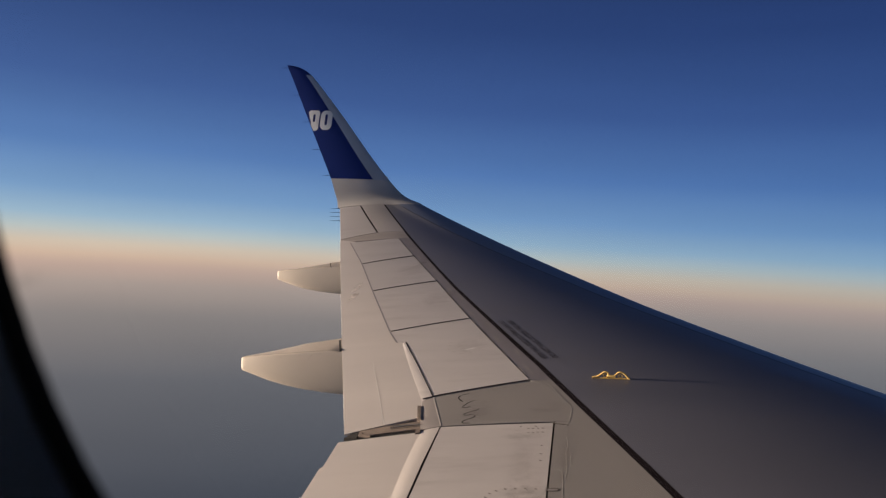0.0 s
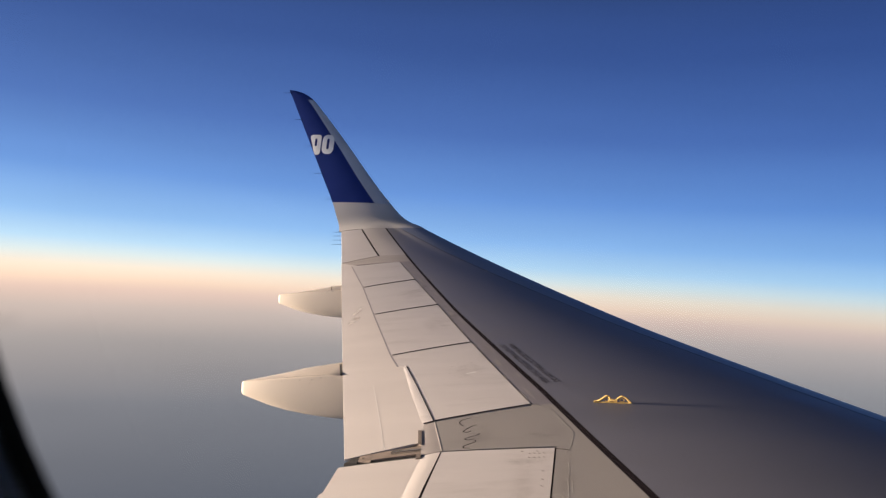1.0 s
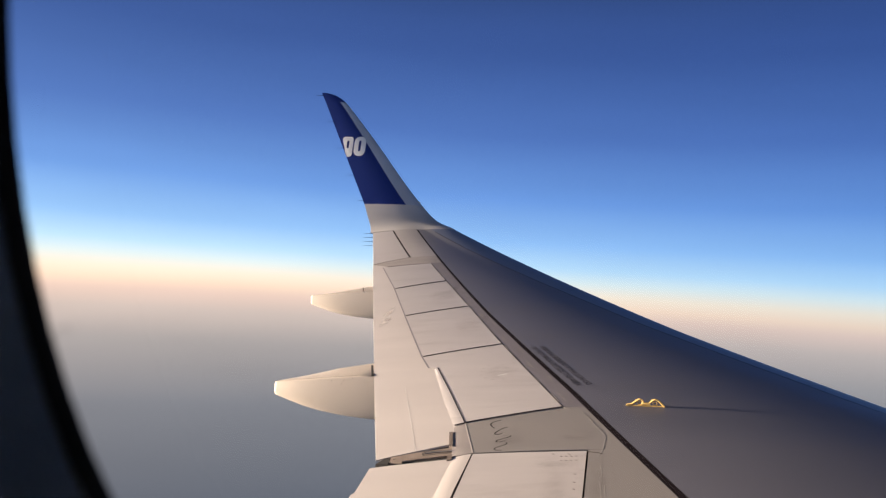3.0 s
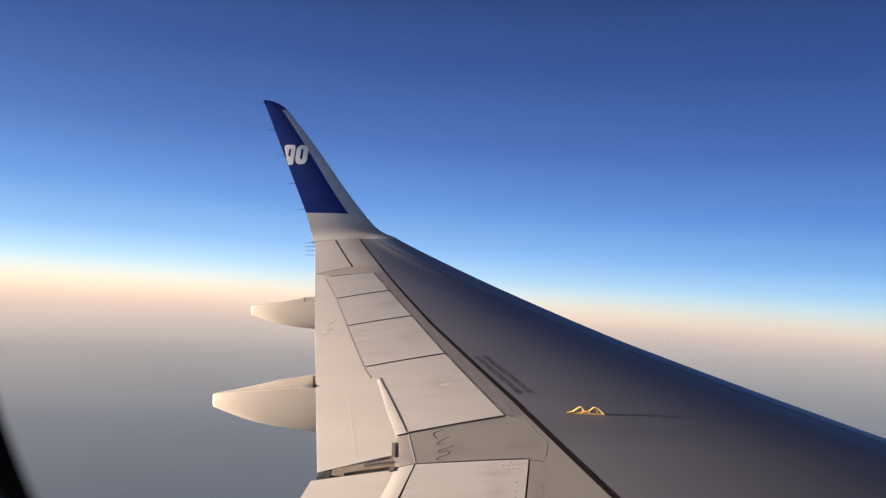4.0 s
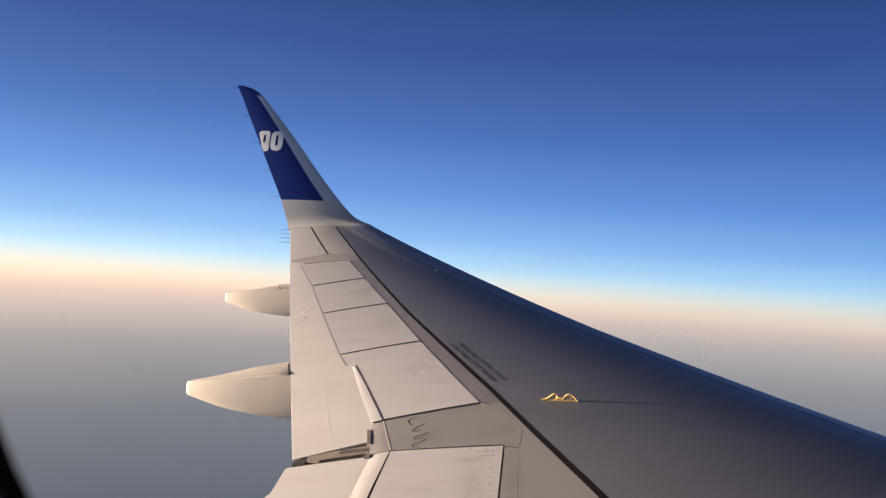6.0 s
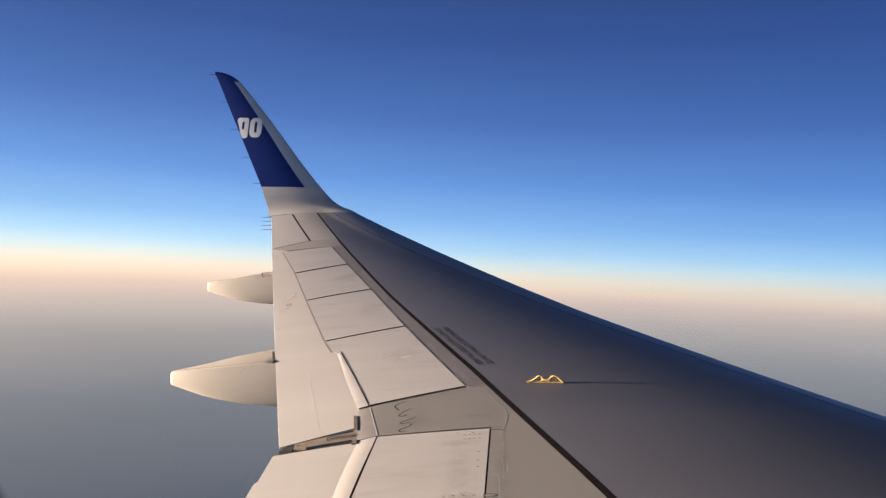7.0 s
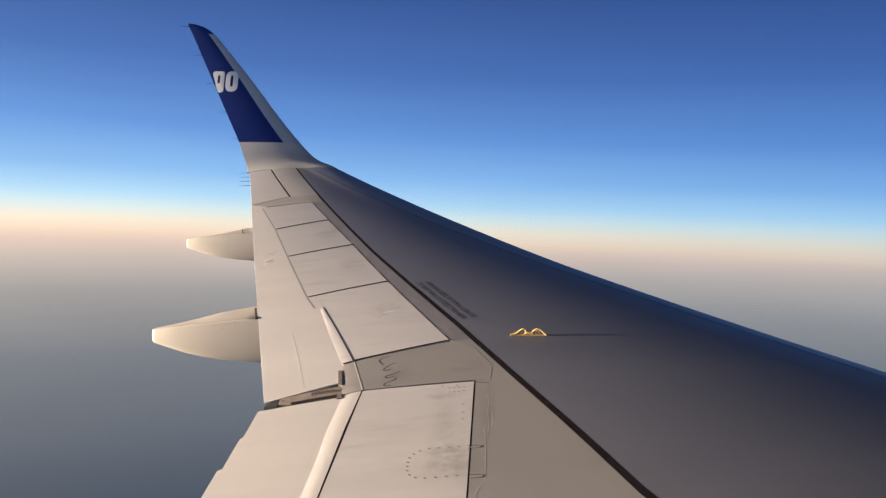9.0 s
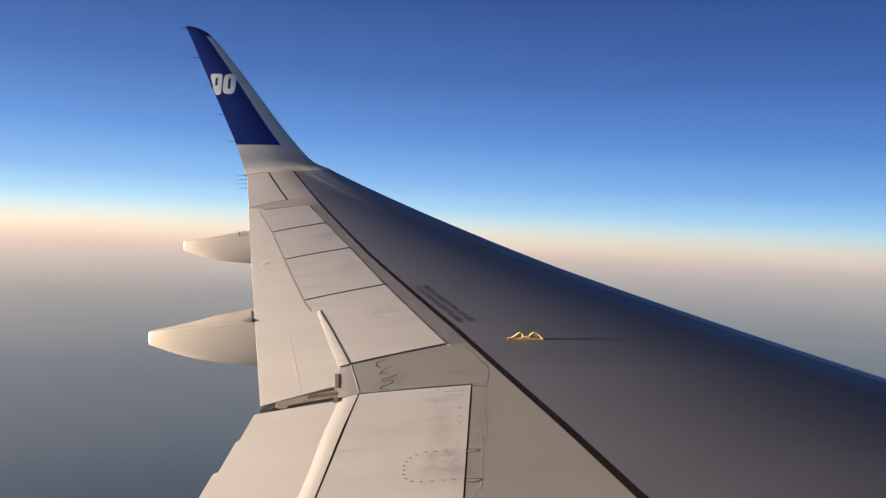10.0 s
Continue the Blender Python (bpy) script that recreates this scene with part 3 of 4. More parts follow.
# gap behind each spoiler; the ribbon's mauve-grey paints the soft shading along it
for c, u in zip(sp, (0.79, 0.0, 0.0, 0.0)):
    bead("spoiler_gap", [(c[0][0] + (c[3][0] - c[0][0]) * f - 0.004, c[0][1] + (c[3][1] - c[0][1]) * f) for f in (u + (1 - u) * k / 8 for k in range(9))], 0.012, M_SHROUD, wing, lift=-0.0004, flat=0.02, curved=False, label="thin gap behind the spoiler, its soft shading given as grey")

bead("corner_seal", [(-0.03, 5.338), (0.0, 5.334), (0.05, 5.312)], 0.009, M_PANEL, wing, lift=0.0014, flat=0.02, curved=False)

# kink panel between the spoilers
bm = bmesh.new()


def kink_at(u, v):
    ax, ay = -0.528 - 0.108 * u, 4.632 + 0.474 * u
    fx, fy = float(np.interp(u, [0, 0.35, 0.8, 1], [0.247, 0.268, 0.156, 0.004])), float(np.interp(u, [0, 0.35, 0.8, 1], [4.622, 4.826, 5.205, 5.314]))
    return ax * (1 - v) + fx * v, ay * (1 - v) + fy * v


sheet(bm, kink_at, [k / 20 for k in range(21)], steps(10, 0.006), 0.0, 0.012)
kink = part("kink_panel", bm, M_PANEL, wing, "darker worn panel at the wing kink")

# flaps and aileron
def flap(name, fa, fb, y0, y1, label, yin0=None, yin1=None, jogs=()):
    """A flap as a closed wedge; its forward corners may lie at other stations than its aft ones."""
    bm = bmesh.new()
    us, vs = steps(40, 0.003), sorted(steps(10, 0.01) + [0.86, 0.94, 0.97])
    us = sorted(us + [(j + d - y0) / (y1 - y0) for j in jogs for d in (-0.006, 0.006)])
    yin0, yin1 = yin0 or y0, yin1 or y1
    top, low = [], []
    for u in us:
        ya, yb = y0 + (y1 - y0) * u, yin0 + (yin1 - yin0) * u
        r, s = [], []
        for v in vs:
            y = ya * (1 - v) + yb * v
            x = fa(ya) * (1 - v) + fb(yb) * v
            z = upper(x, y) - 0.0008 - 0.004 * max(0.0, (v - 0.86) / 0.14) ** 1.5 * min(1.0, max(0.0, (y - 6.3) / 0.5)) - (0.0028 if y1 > 5 else 0.0052) * min(1.0, max(0.0, (6.44 - y) / 0.08))
            r.append(bm.verts.new((x, y, z)))
            s.append(bm.verts.new((x, y, z - 0.008 - 0.10 * v)))
        top.append(r)
        low.append(s)
    n, m = len(us), len(vs)
    for i in range(n - 1):
        for j in range(m - 1):
            bm.faces.new((top[i][j], top[i + 1][j], top[i + 1][j + 1], top[i][j + 1]))
            bm.faces.new((low[i][j], low[i][j + 1], low[i + 1][j + 1], low[i + 1][j]))
        bm.faces.new((top[i][0], low[i][0], low[i + 1][0], top[i + 1][0]))
        bm.faces.new((top[i][-1], top[i + 1][-1], low[i + 1][-1], low[i][-1]))
    for i in (0, -1):
        for j in range(m - 1):
            bm.faces.new((top[i][j], top[i][j + 1], low[i][j + 1], low[i][j]))
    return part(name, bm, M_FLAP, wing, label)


def flap_front(y):
    return float(np.interp(y, [4.6, 5.06, 6.32, 6.706, 8.232, 9.624, 11.06], [-0.66, -0.68, -1.08, -1.20, -1.72, -2.18, -2.71]))


flap_out = flap("outboard_flap", lambda y: te_x(y) + 0.044, flap_front, 4.630, 11.33, "light grey outboard flap, retracted", 4.80, 11.10)
flap_in = flap("inboard_flap", lambda y: -1.135 if y > 4.2 else (-1.15 if y > 3.87 else -1.172), lambda y: -0.60, 0.15, 4.525, "light grey inboard flap, retracted", 0.15, 4.58, jogs=(4.2, 3.87))
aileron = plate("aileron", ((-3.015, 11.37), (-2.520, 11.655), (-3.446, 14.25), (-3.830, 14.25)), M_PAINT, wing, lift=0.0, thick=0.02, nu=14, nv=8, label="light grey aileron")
bm = bmesh.new()


def end_at(u, v):
    a = [float(np.interp(v, [0, 0.3, 0.85, 1], q)) for q in ((-3.00, -2.74, -2.07, -1.909), (11.328, 11.105, 11.116, 11.122))]
    b = [float(np.interp(v, [0, 0.5, 1], q)) for q in ((-3.005, -2.505, -2.089), (11.352, 11.645, 11.653))]
    return a[0] * (1 - u) + b[0] * u, a[1] * (1 - u) + b[1] * u


sheet(bm, end_at, [k / 4 for k in range(5)], [k / 20 for k in range(21)], -0.0005, 0.004)
part("end_panel", bm, M_ENDPAINT, wing, "darker panel between flap and aileron")
bead("aileron_seal", [(-2.503 - 0.0929 * k, 11.655 + 0.2595 * k) for k in range(11)], 0.009, M_SEAL, wing, lift=0.0022, flat=0.02, curved=False, label="dark seal ahead of the aileron")


bead("aileron_joint", [(-3.0 + 0.049 * k, 11.366 + 0.0285 * k) for k in range(11)], 0.007, M_JOINT, aileron, lift=0.0006, flat=0.25, curved=False, label="dark joint at the aileron's inner end")


# rounded lip behind the inner spoilers
def lip(pts_aft, pts_fwd, mat, drop):
    bm = bmesh.new()
    rows = []
    a3, b3 = smooth_path([(x, y, 0) for x, y in pts_aft], 8), smooth_path([(x, y, 0) for x, y in pts_fwd], 8)
    for a, b in zip(a3, b3):
        row = []
        for k in range(9):
            f = k / 8
            x, y = b.x + (a.x - b.x) * f, b.y + (a.y - b.y) * f
            row.append(bm.verts.new((x, y, upper(x, y) + 0.0003 - drop * max(0.0, (f - 0.25) / 0.75) ** 1.8)))
        row.append(bm.verts.new((row[-1].co.x, row[-1].co.y, row[-1].co.z - 0.05)))
        rows.append(row)
    for a, b in zip(rows, rows[1:]):
        for k in range(len(a) - 1):
            bm.faces.new((a[k], a[k + 1], b[k + 1], b[k]))
    return part("rounded_lip", bm, mat, wing, "pale rounded lip behind the spoilers")


lip([(-1.088, 6.336), (-0.90, 5.68), (-0.711, 5.065)], [(-1.070, 6.350), (-0.85, 5.74), (-0.648, 5.115)], M_PAINT, 0.0036)
lip([(-0.718, 5.055), (-0.679, 4.80), (-0.648, 4.60)], [(-0.645, 5.105), (-0.57, 4.85), (-0.532, 4.63)], M_ENDPAINT, 0.0049)
lip([(-0.640, 4.595), (-0.662, 4.15), (-0.676, 3.48), (-0.79, 1.4), (-0.855, 0.15)], [(-0.532, 4.622), (-0.560, 4.15), (-0.592, 3.48), (-0.70, 1.4), (-0.764, 0.15)], M_FLAP, 0.0055)

# flap gap: end plate, seal and rail
plate("flap_end_plate", ((-1.03, 4.545), (-0.645, 4.588), (-0.67, 4.815), (-1.04, 4.670)), M_GAP, wing, lift=-0.016, thick=0.02, nu=4, nv=6, label="dark recess in the flap gap")
plate("rail_cover", ((-1.000, 4.588), (-0.655, 4.632), (-0.668, 4.748), (-1.015, 4.672)), M_RAIL, wing, lift=-0.006, thick=0.01, nu=3, nv=8, label="brown greasy rail cover in the flap gap")
plate("flap_end_seal", ((-0.692, 4.755), (-0.668, 4.748), (-0.704, 4.975), (-0.729, 4.982)), M_DARKRAIL, wing, lift=0.0008, thick=0.02, nu=4, nv=2, label="dark greasy seal at the flap end")
plate("flap_end_seal", ((-0.672, 4.552), (-0.642, 4.556), (-0.650, 4.612), (-0.678, 4.615)), M_DARKRAIL, wing, lift=0.0008, thick=0.02, nu=2, nv=2, label="dark greasy seal at the flap end")
plate("rail_end_bracket", ((-1.030, 4.592), (-0.950, 4.578), (-0.965, 4.668), (-1.036, 4.666)), M_RAIL, wing, lift=-0.0055, thick=0.012, nu=3, nv=3, label="grey metal bracket at the rail's end")
plate("gap_seal", ((-1.115, 4.585), (-1.034, 4.575), (-1.040, 4.672), (-1.075, 4.655)), M_GAP, wing, lift=-0.008, thick=0.02, nu=2, nv=3, label="black seal at the aft end of the gap")
bead("bolt_head", [(-1.016, 4.628), (-1.002, 4.629)], 0.007, M_GAP, wing, lift=-0.005, flat=0.15, curved=False)
for pts in ([(-0.842, 4.672), (-0.838, 4.700), (-0.655, 4.704)], [(-0.842, 4.672), (-0.834, 4.655), (-0.655, 4.672)]):
    bead("rail_groove", pts, 0.005, M_GAP, wing, lift=-0.0055, flat=0.1, curved=False, label="dark groove in the rail cover")
bm = bmesh.new()
tube_into(bm, [(-0.66, 4.690, upper(-0.66, 4.69) - 0.004), (-0.75, 4.686, upper(-0.75, 4.686) - 0.004), (-0.83, 4.678, upper(-0.83, 4.678) - 0.004)], 0.007, 8, 0.6)
part("link_rod", bm, M_PANEL, wing)


# flap track fairings
def fairing(ox, oy, oz, top, block):
    """Canoe shape under the trailing edge, with a flat tilted top, crisp shoulders and a blunt tail; block is the length of its fixed forward piece."""
    def under(x, y, z):
        return min(z, upper(x, y) - 0.035) if x > te_x(y) + 0.30 else min(z, upper(te_x(y), y) - 0.001)

    def at(x, knots, values):
        return float(np.interp(x, knots, values))

    xs = [0.0, 0.003, 0.008, 0.016, 0.030, 0.06, 0.10, 0.15, 0.21, 0.28, 0.35, 0.42, 0.50, 0.60, 0.70, 0.80, 0.86, 0.92, 0.97, 1.03, 1.5, 2.0, 2.5]
    rings = []
    bm = bmesh.new()
    for x in xs:
        r = top * at(x, (0.0, 0.006, 0.02, 0.06, 0.15, 0.28, 0.42, 0.6, 0.74, 0.84, 1.0, 1.5, 2.0, 2.5), (-0.012, -0.003, 0.002, 0.012, 0.030, 0.055, 0.080, 0.112, 0.134, 0.149, 0.164, 0.10, 0.0, -0.12))
        b = at(x, (0.0, 0.006, 0.02, 0.06, 0.15, 0.28, 0.42, 0.6, 0.74, 0.88, 2.0, 2.5), (-0.108, -0.116, -0.122, -0.132, -0.157, -0.191, -0.217, -0.236, -0.244, -0.248, -0.25, -0.20))
        h = at(x, (0.0, 0.003, 0.008, 0.016, 0.03, 0.1, 0.2, 0.35, 0.5, 0.7, 0.84, 1.0, 1.5, 2.0, 2.5), (0.026, 0.036, 0.043, 0.048, 0.052, 0.070, 0.092, 0.118, 0.140, 0.164, 0.179, 0.194, 0.19, 0.15, 0.04))
        hh = r - b
        tilt = 0.13 * min(1.0, x / 0.5)
        ho = h * (1 + 0.75 * min(1.0, x / 0.85))
        prof = []
        for a in (0.004, 0.02, 0.05, 0.11, 0.19, 0.29, 0.41, 0.55, 0.70, 0.86, 1.02, 1.18, 1.32, 1.45):
            prof.append((-h * math.cos(a) ** 0.6, r - 0.004 - (hh - 0.004) * math.sin(a) ** 0.75))
        prof.append((0.0, b))
        low = [(-y * ho / h, z) for y, z in reversed(prof[:-1])]
        prof += low
        rise = (h + ho) * tilt
        prof[-6:] = [(y, z + rise * min(1.0, max(0.0, (z - b) / hh))) for y, z in prof[-6:]]
        w = min(0.007, h * 0.2)
        for f in (1.0, 0.965, 0.6, 0.2, -0.2, -0.6, -0.965, -1.0):
            y = (ho - h) / 2 + f * ((ho + h) / 2 - w)
            prof.append((y, r + tilt * (y + h) + 0.002 * (1 - f * f)))
        rings.append([bm.verts.new((ox + x, oy + y, under(ox + x, oy + y, oz + z))) for y, z in prof])
    for a, b in zip(rings, rings[1:]):
        for k in range(len(a)):
            j = (k + 1) % len(a)
            bm.faces.new((a[k], a[j], b[j], b[k]))
    bm.faces.new(rings[0])
    bm.faces.new(rings[-1])
    f = part("flap_track_fairing", bm, M_FAIRING, wing, "cream canoe-shaped flap track fairing")
    f.data.set_sharp_from_angle(angle=radians(22))

    def rim(y):
        return te_x(y) + 0.042

    def shoulder(x):
        r = top * at(x - ox, (0.42, 0.6, 0.74, 0.84, 1.0), (0.080, 0.112, 0.134, 0.149, 0.164))
        return r

    def strip(name, x0, x1, y0, y1, z0, z1, mat, label):
        """A slab over the fairing's tilted top, its aft face parallel to the trailing edge."""
        bm = bmesh.new()
        v = []
        for dx in (x0, x1):
            for y, z in ((y0, z0), (y0, z1), (y1, z1), (y1, z0)):
                x = rim(oy + y) - dx
                v.append(bm.verts.new((x, oy + y, oz + shoulder(x) + 0.13 * (y + 0.16) + z)))
        for q in ((0, 1, 2, 3), (4, 5, 6, 7), (0, 1, 5, 4), (1, 2, 6, 5), (2, 3, 7, 6), (3, 0, 4, 7)):
            bm.faces.new([v[k] for k in q])
        return part(name, bm, mat, f, label, smooth=False)

    if block:
        strip("fairing_seal", block + 0.012, block, -0.162, 0.27, -0.02, 0.006, M_JOINT, "thin dark joint across the fairing's top")
        strip("fixed_block", block - 0.002, -0.01, -0.156, 0.27, -0.004, 0.009, M_FAIRING, "short fixed piece ahead of the joint")
        strip("fairing_gap", block - 0.002, -0.01, -0.171, -0.158, -0.016, -0.003, M_GAP, "black gap under the fixed piece")
    else:
        strip("fairing_seal", 0.024, 0.004, -0.170, 0.21, -0.02, 0.006, M_GAP, "black seal at the fairing joint")
        strip("fairing_gap", 0.018, 0.004, -0.172, -0.158, -0.045, -0.012, M_JOINT, "dark joint below the fairing's shoulder")
    # thin brown tube that paints the shadow line along the shoulder crease
    crease = []
    for k in range(25):
        x = 0.03 + (0.78 - 0.03) * k / 24
        r = top * at(x, (0.03, 0.06, 0.15, 0.28, 0.42, 0.6, 0.74, 0.84), (0.0045, 0.012, 0.030, 0.055, 0.080, 0.112, 0.134, 0.149))
        h = at(x, (0.03, 0.1, 0.2, 0.35, 0.5, 0.7, 0.84), (0.052, 0.070, 0.092, 0.118, 0.140, 0.164, 0.179))
        crease.append((ox + x, oy - h + 0.010, oz + r + 0.0006))
    bm = bmesh.new()
    tube_into(bm, crease, 0.0045, 6, 0.5)
    part("shoulder_shade_line", bm, M_RAIL, f, "thin brown line for the shadow along the fairing's shoulder")
    for dx, dz in ((0.14, -0.020), (0.22, -0.032), (0.24, -0.062), (0.33, -0.030), (0.50, -0.034))[:2 if block else 5]:
        bm = bmesh.new()
        bmesh.ops.create_icosphere(bm, subdivisions=1, radius=0.0042)
        x = rim(oy) - dx
        o = part("rivet", bm, M_RIVET, f)
        half = at(x - ox, (0.1, 0.2, 0.35, 0.5, 0.7, 0.84, 1.0), (0.070, 0.092, 0.118, 0.140, 0.164, 0.179, 0.194))
        o.location = (x, oy - half * 0.9985, oz + shoulder(x) + dz)
        o.scale = (1, 0.35, 1)
    return f


fairing(-2.530, 6.468, -0.990, 0.925, 0.0)
fairing(-3.425, 9.820, -0.322, 0.775, 0.125)

# ---- upturned wing tip ----
TIP = [  # trailing edge x, leading edge x, y, heights of both
    (-3.875, -2.18, 14.28, 0.845, 0.99), (-4.03, -2.41, 14.75, 1.00, 1.045), (-4.20, -2.76, 15.11, 1.215, 1.197), (-4.36, -3.10, 15.35, 1.49, 1.49),
    (-4.67, -3.60, 15.57, 2.04, 2.03), (-5.08, -4.26, 15.77, 2.81, 2.82), (-5.45, -4.87, 15.95, 3.51, 3.51), (-5.60, -5.14, 16.02, 3.79, 3.79),
    (-5.68, -5.36, 16.055, 3.93, 3.93), (-5.715, -5.56, 16.075, 4.005, 3.99)]


def tip_station(s):
    """Trailing and leading edge points at s from 0 to 9 along the tip."""
    i = min(int(s), len(TIP) - 2)
    p = [TIP[max(0, min(len(TIP) - 1, k))] for k in (i - 1, i, i + 1, i + 2)]
    t = s - i
    w = (-0.5 * t + t * t - 0.5 * t ** 3, 1 - 2.5 * t * t + 1.5 * t ** 3, 0.5 * t + 2 * t * t - 1.5 * t ** 3, -0.5 * t * t + 0.5 * t ** 3)
    q = [sum(w[k] * p[k][j] for k in range(4)) for j in range(5)]
    return Vector((q[0], q[2], q[3])), Vector((q[1], q[2], q[4]))


def tip_point(s, v, side, lift=0.0):
    a, b = tip_station(s)
    a0, b0 = tip_station(max(0.0, s - 0.05))
    a1, b1 = tip_station(min(9.0, s + 0.05))
    d = ((a1 + b1) - (a0 + b0)).normalized()
    n = Vector((0, -d.z, d.y)).normalized()
    c = (b - a).length
    xi = 1 - v
    th = 5 * 0.085 * (0.2969 * math.sqrt(max(0, xi)) - 0.126 * xi - 0.3516 * xi ** 2 + 0.2843 * xi ** 3 - 0.1036 * xi ** 4)
    p = a + (b - a) * v + n * (side * (c * th * 0.8 + lift))
    if s < 1.4:
        x = chord_point(a.y, v)
        w = Vector((x, a.y, upper(x, a.y) if side > 0 else lower(x, a.y)))
        f = s / 1.4
        f = f * f * (3 - 2 * f)
        p = w.lerp(p, f) if s > 0 else w
        p.y = a.y + (p.y - a.y if s > 0 else 0) * f
    return p


def s_at(z):
    lo, hi = 0.0, 9.0
    for _ in range(40):
        m = (lo + hi) / 2
        if tip_station(m)[0].z < z:
            lo = m
        else:
            hi = m
    return lo


S_BLUE = s_at(1.49)


def tip_shell(name, s0, s1, v0, v1, ns, nv, mat, label):
    """A closed slice of the tip between two stations and two chord fractions."""
    bm = bmesh.new()
    rows = []
    for i in range(ns + 1):
        s = s0 + (s1 - s0) * i / ns
        vs = [v0 + (v1 - v0) * k / nv for k in range(nv + 1)]
        if v1 == 1:
            vs = [v0 + (1 - v0) * math.sin(math.pi / 2 * k / nv) for k in range(nv + 1)]
        rows.append([bm.verts.new(tip_point(s, v, 1)) for v in vs] + [bm.verts.new(tip_point(s, v, -1)) for v in reversed(vs)])
    for a, b in zip(rows, rows[1:]):
        for k in range(len(a)):
            j = (k + 1) % len(a)
            bm.faces.new((a[k], a[j], b[j], b[k]))
    bm.faces.new(rows[0])
    bm.faces.new(rows[-1])
    bmesh.ops.remove_doubles(bm, verts=bm.verts[:], dist=1e-5)
    return part(name, bm, mat, wing, label)


tip_shell("tip_root", 0.0, S_BLUE, 0.0, 1.0, 20, 36, M_TIP, "light grey curved root of the upturned tip")
blade = tip_shell("tip_blade", S_BLUE + 0.003, 9.0, 0.0, 0.72, 30, 14, M_BLUE, "dark blue upturned tip blade")
tip_edge = tip_shell("tip_leading_edge", S_BLUE + 0.003, 6.95, 0.7215, 1.0, 24, 12, M_STRIP, "bare grey leading edge of the upturned tip")
tip_shell("tip_cap", 6.953, 9.0, 0.7215, 1.0, 10, 12, M_BLUE, "dark blue rounded tip cap")


# white emblem on the blade: plain rounded rings
def emblem(outer, inner, lift=0.003):
    bm = bmesh.new()

    def on_blade(x, z, up):
        s = s_at(z)
        a, b = tip_station(s)
        return bm.verts.new(tip_point(s, max(0.012, (x - a.x) / (b.x - a.x)), 1, up))

    n = len(outer)
    rings = []
    for f in (0.0, 0.33, 0.67, 1.0):
        rings.append([on_blade(o[0] + (i[0] - o[0]) * f, o[1] + (i[1] - o[1]) * f, lift) for o, i in zip(outer, inner)])
    base = [[on_blade(x, z, 0.0004) for x, z in line] for line in (outer, inner)]
    for a, b in [(base[0], rings[0])] + list(zip(rings, rings[1:])) + [(rings[-1], base[1])]:
        for k in range(n):
            j = (k + 1) % n
            bm.faces.new((a[k], a[j], b[j], b[k]))
    return part("emblem", bm, M_WHITE, blade, "white rounded emblem ring", smooth=False)


def rounded(v0, v1, z0, z1, rv, rz, n=6):
    out = []
    for cv, cz, a0 in ((v1 - rv, z1 - rz, 0), (v0 + rv, z1 - rz, 90), (v0 + rv, z0 + rz, 180), (v1 - rv, z0 + rz, 270)):
        for k in range(n + 1):
            a = radians(a0 + 90 * k / n)
            out.append((cv + rv * math.cos(a), cz + rz * math.sin(a)))
    return out


emblem(rounded(-5.065, -4.815, 2.525, 2.97, 0.055, 0.06), rounded(-4.955, -4.905, 2.715, 2.885, 0.02, 0.03))
emblem(rounded(-4.785, -4.525, 2.545, 2.97, 0.105, 0.12), rounded(-4.685, -4.630, 2.65, 2.885, 0.022, 0.04))


# joint between the wing and its upturned tip
bead("tip_joint", [(te_x(14.262) + 0.05 + 0.04 * k, 14.262) for k in range(9)], 0.007, M_JOINT, wing, lift=0.0005, flat=0.3, curved=False, label="dark joint at the aileron's outer end")
bead("tip_joint", [(-3.30 + 0.06 * k, 14.262) for k in range(11)], 0.006, M_RAIL, wing, lift=0.0005, flat=0.15, curved=False, label="thin brown joint at the root of the tip")

# static wicks
def wick(p, length, owner):
    bm = bmesh.new()
    p = Vector(p)
    tube_into(bm, [p + Vector((0.04, 0, 0)), p, p + Vector((-length, 0, -0.01))], [0.006, 0.005, 0.0025], 6)
    return part("static_wick", bm, M_INK, owner, "thin dark static discharge wick")


for z in (1.56, 2.12, 2.72, 3.32, 3.94):
    wick(tip_station(s_at(z))[0], 0.16, blade)
for y in (13.0, 13.4, 13.8, 14.2):
    wick((te_x(y) + 0.04, y, upper(te_x(y), y)), 0.18, aileron)

# ---- yellow rope bracket on the wing ----
HX, HY = 0.425, 5.345


def on_bracket(pts, n=4):
    """Points along the bracket's plane: distance forward, height over the skin."""
    return smooth_path([(HX + x, HY - 0.1 * x, upper(HX + x, HY - 0.1 * x) + 0.84 * z) for x, z in pts], n)


bm = bmesh.new()
tube_into(bm, on_bracket(((-0.006, 0.009), (0.004, 0.009), (0.02, 0.006), (0.12, 0.006), (0.225, 0.006), (0.242, 0.006))), [0.010] * 6 + [0.0065] * 15, 8, 0.8)
bracket = part("rope_bracket", bm, M_YELLOW, wing, "yellow metal rope anchor bracket")
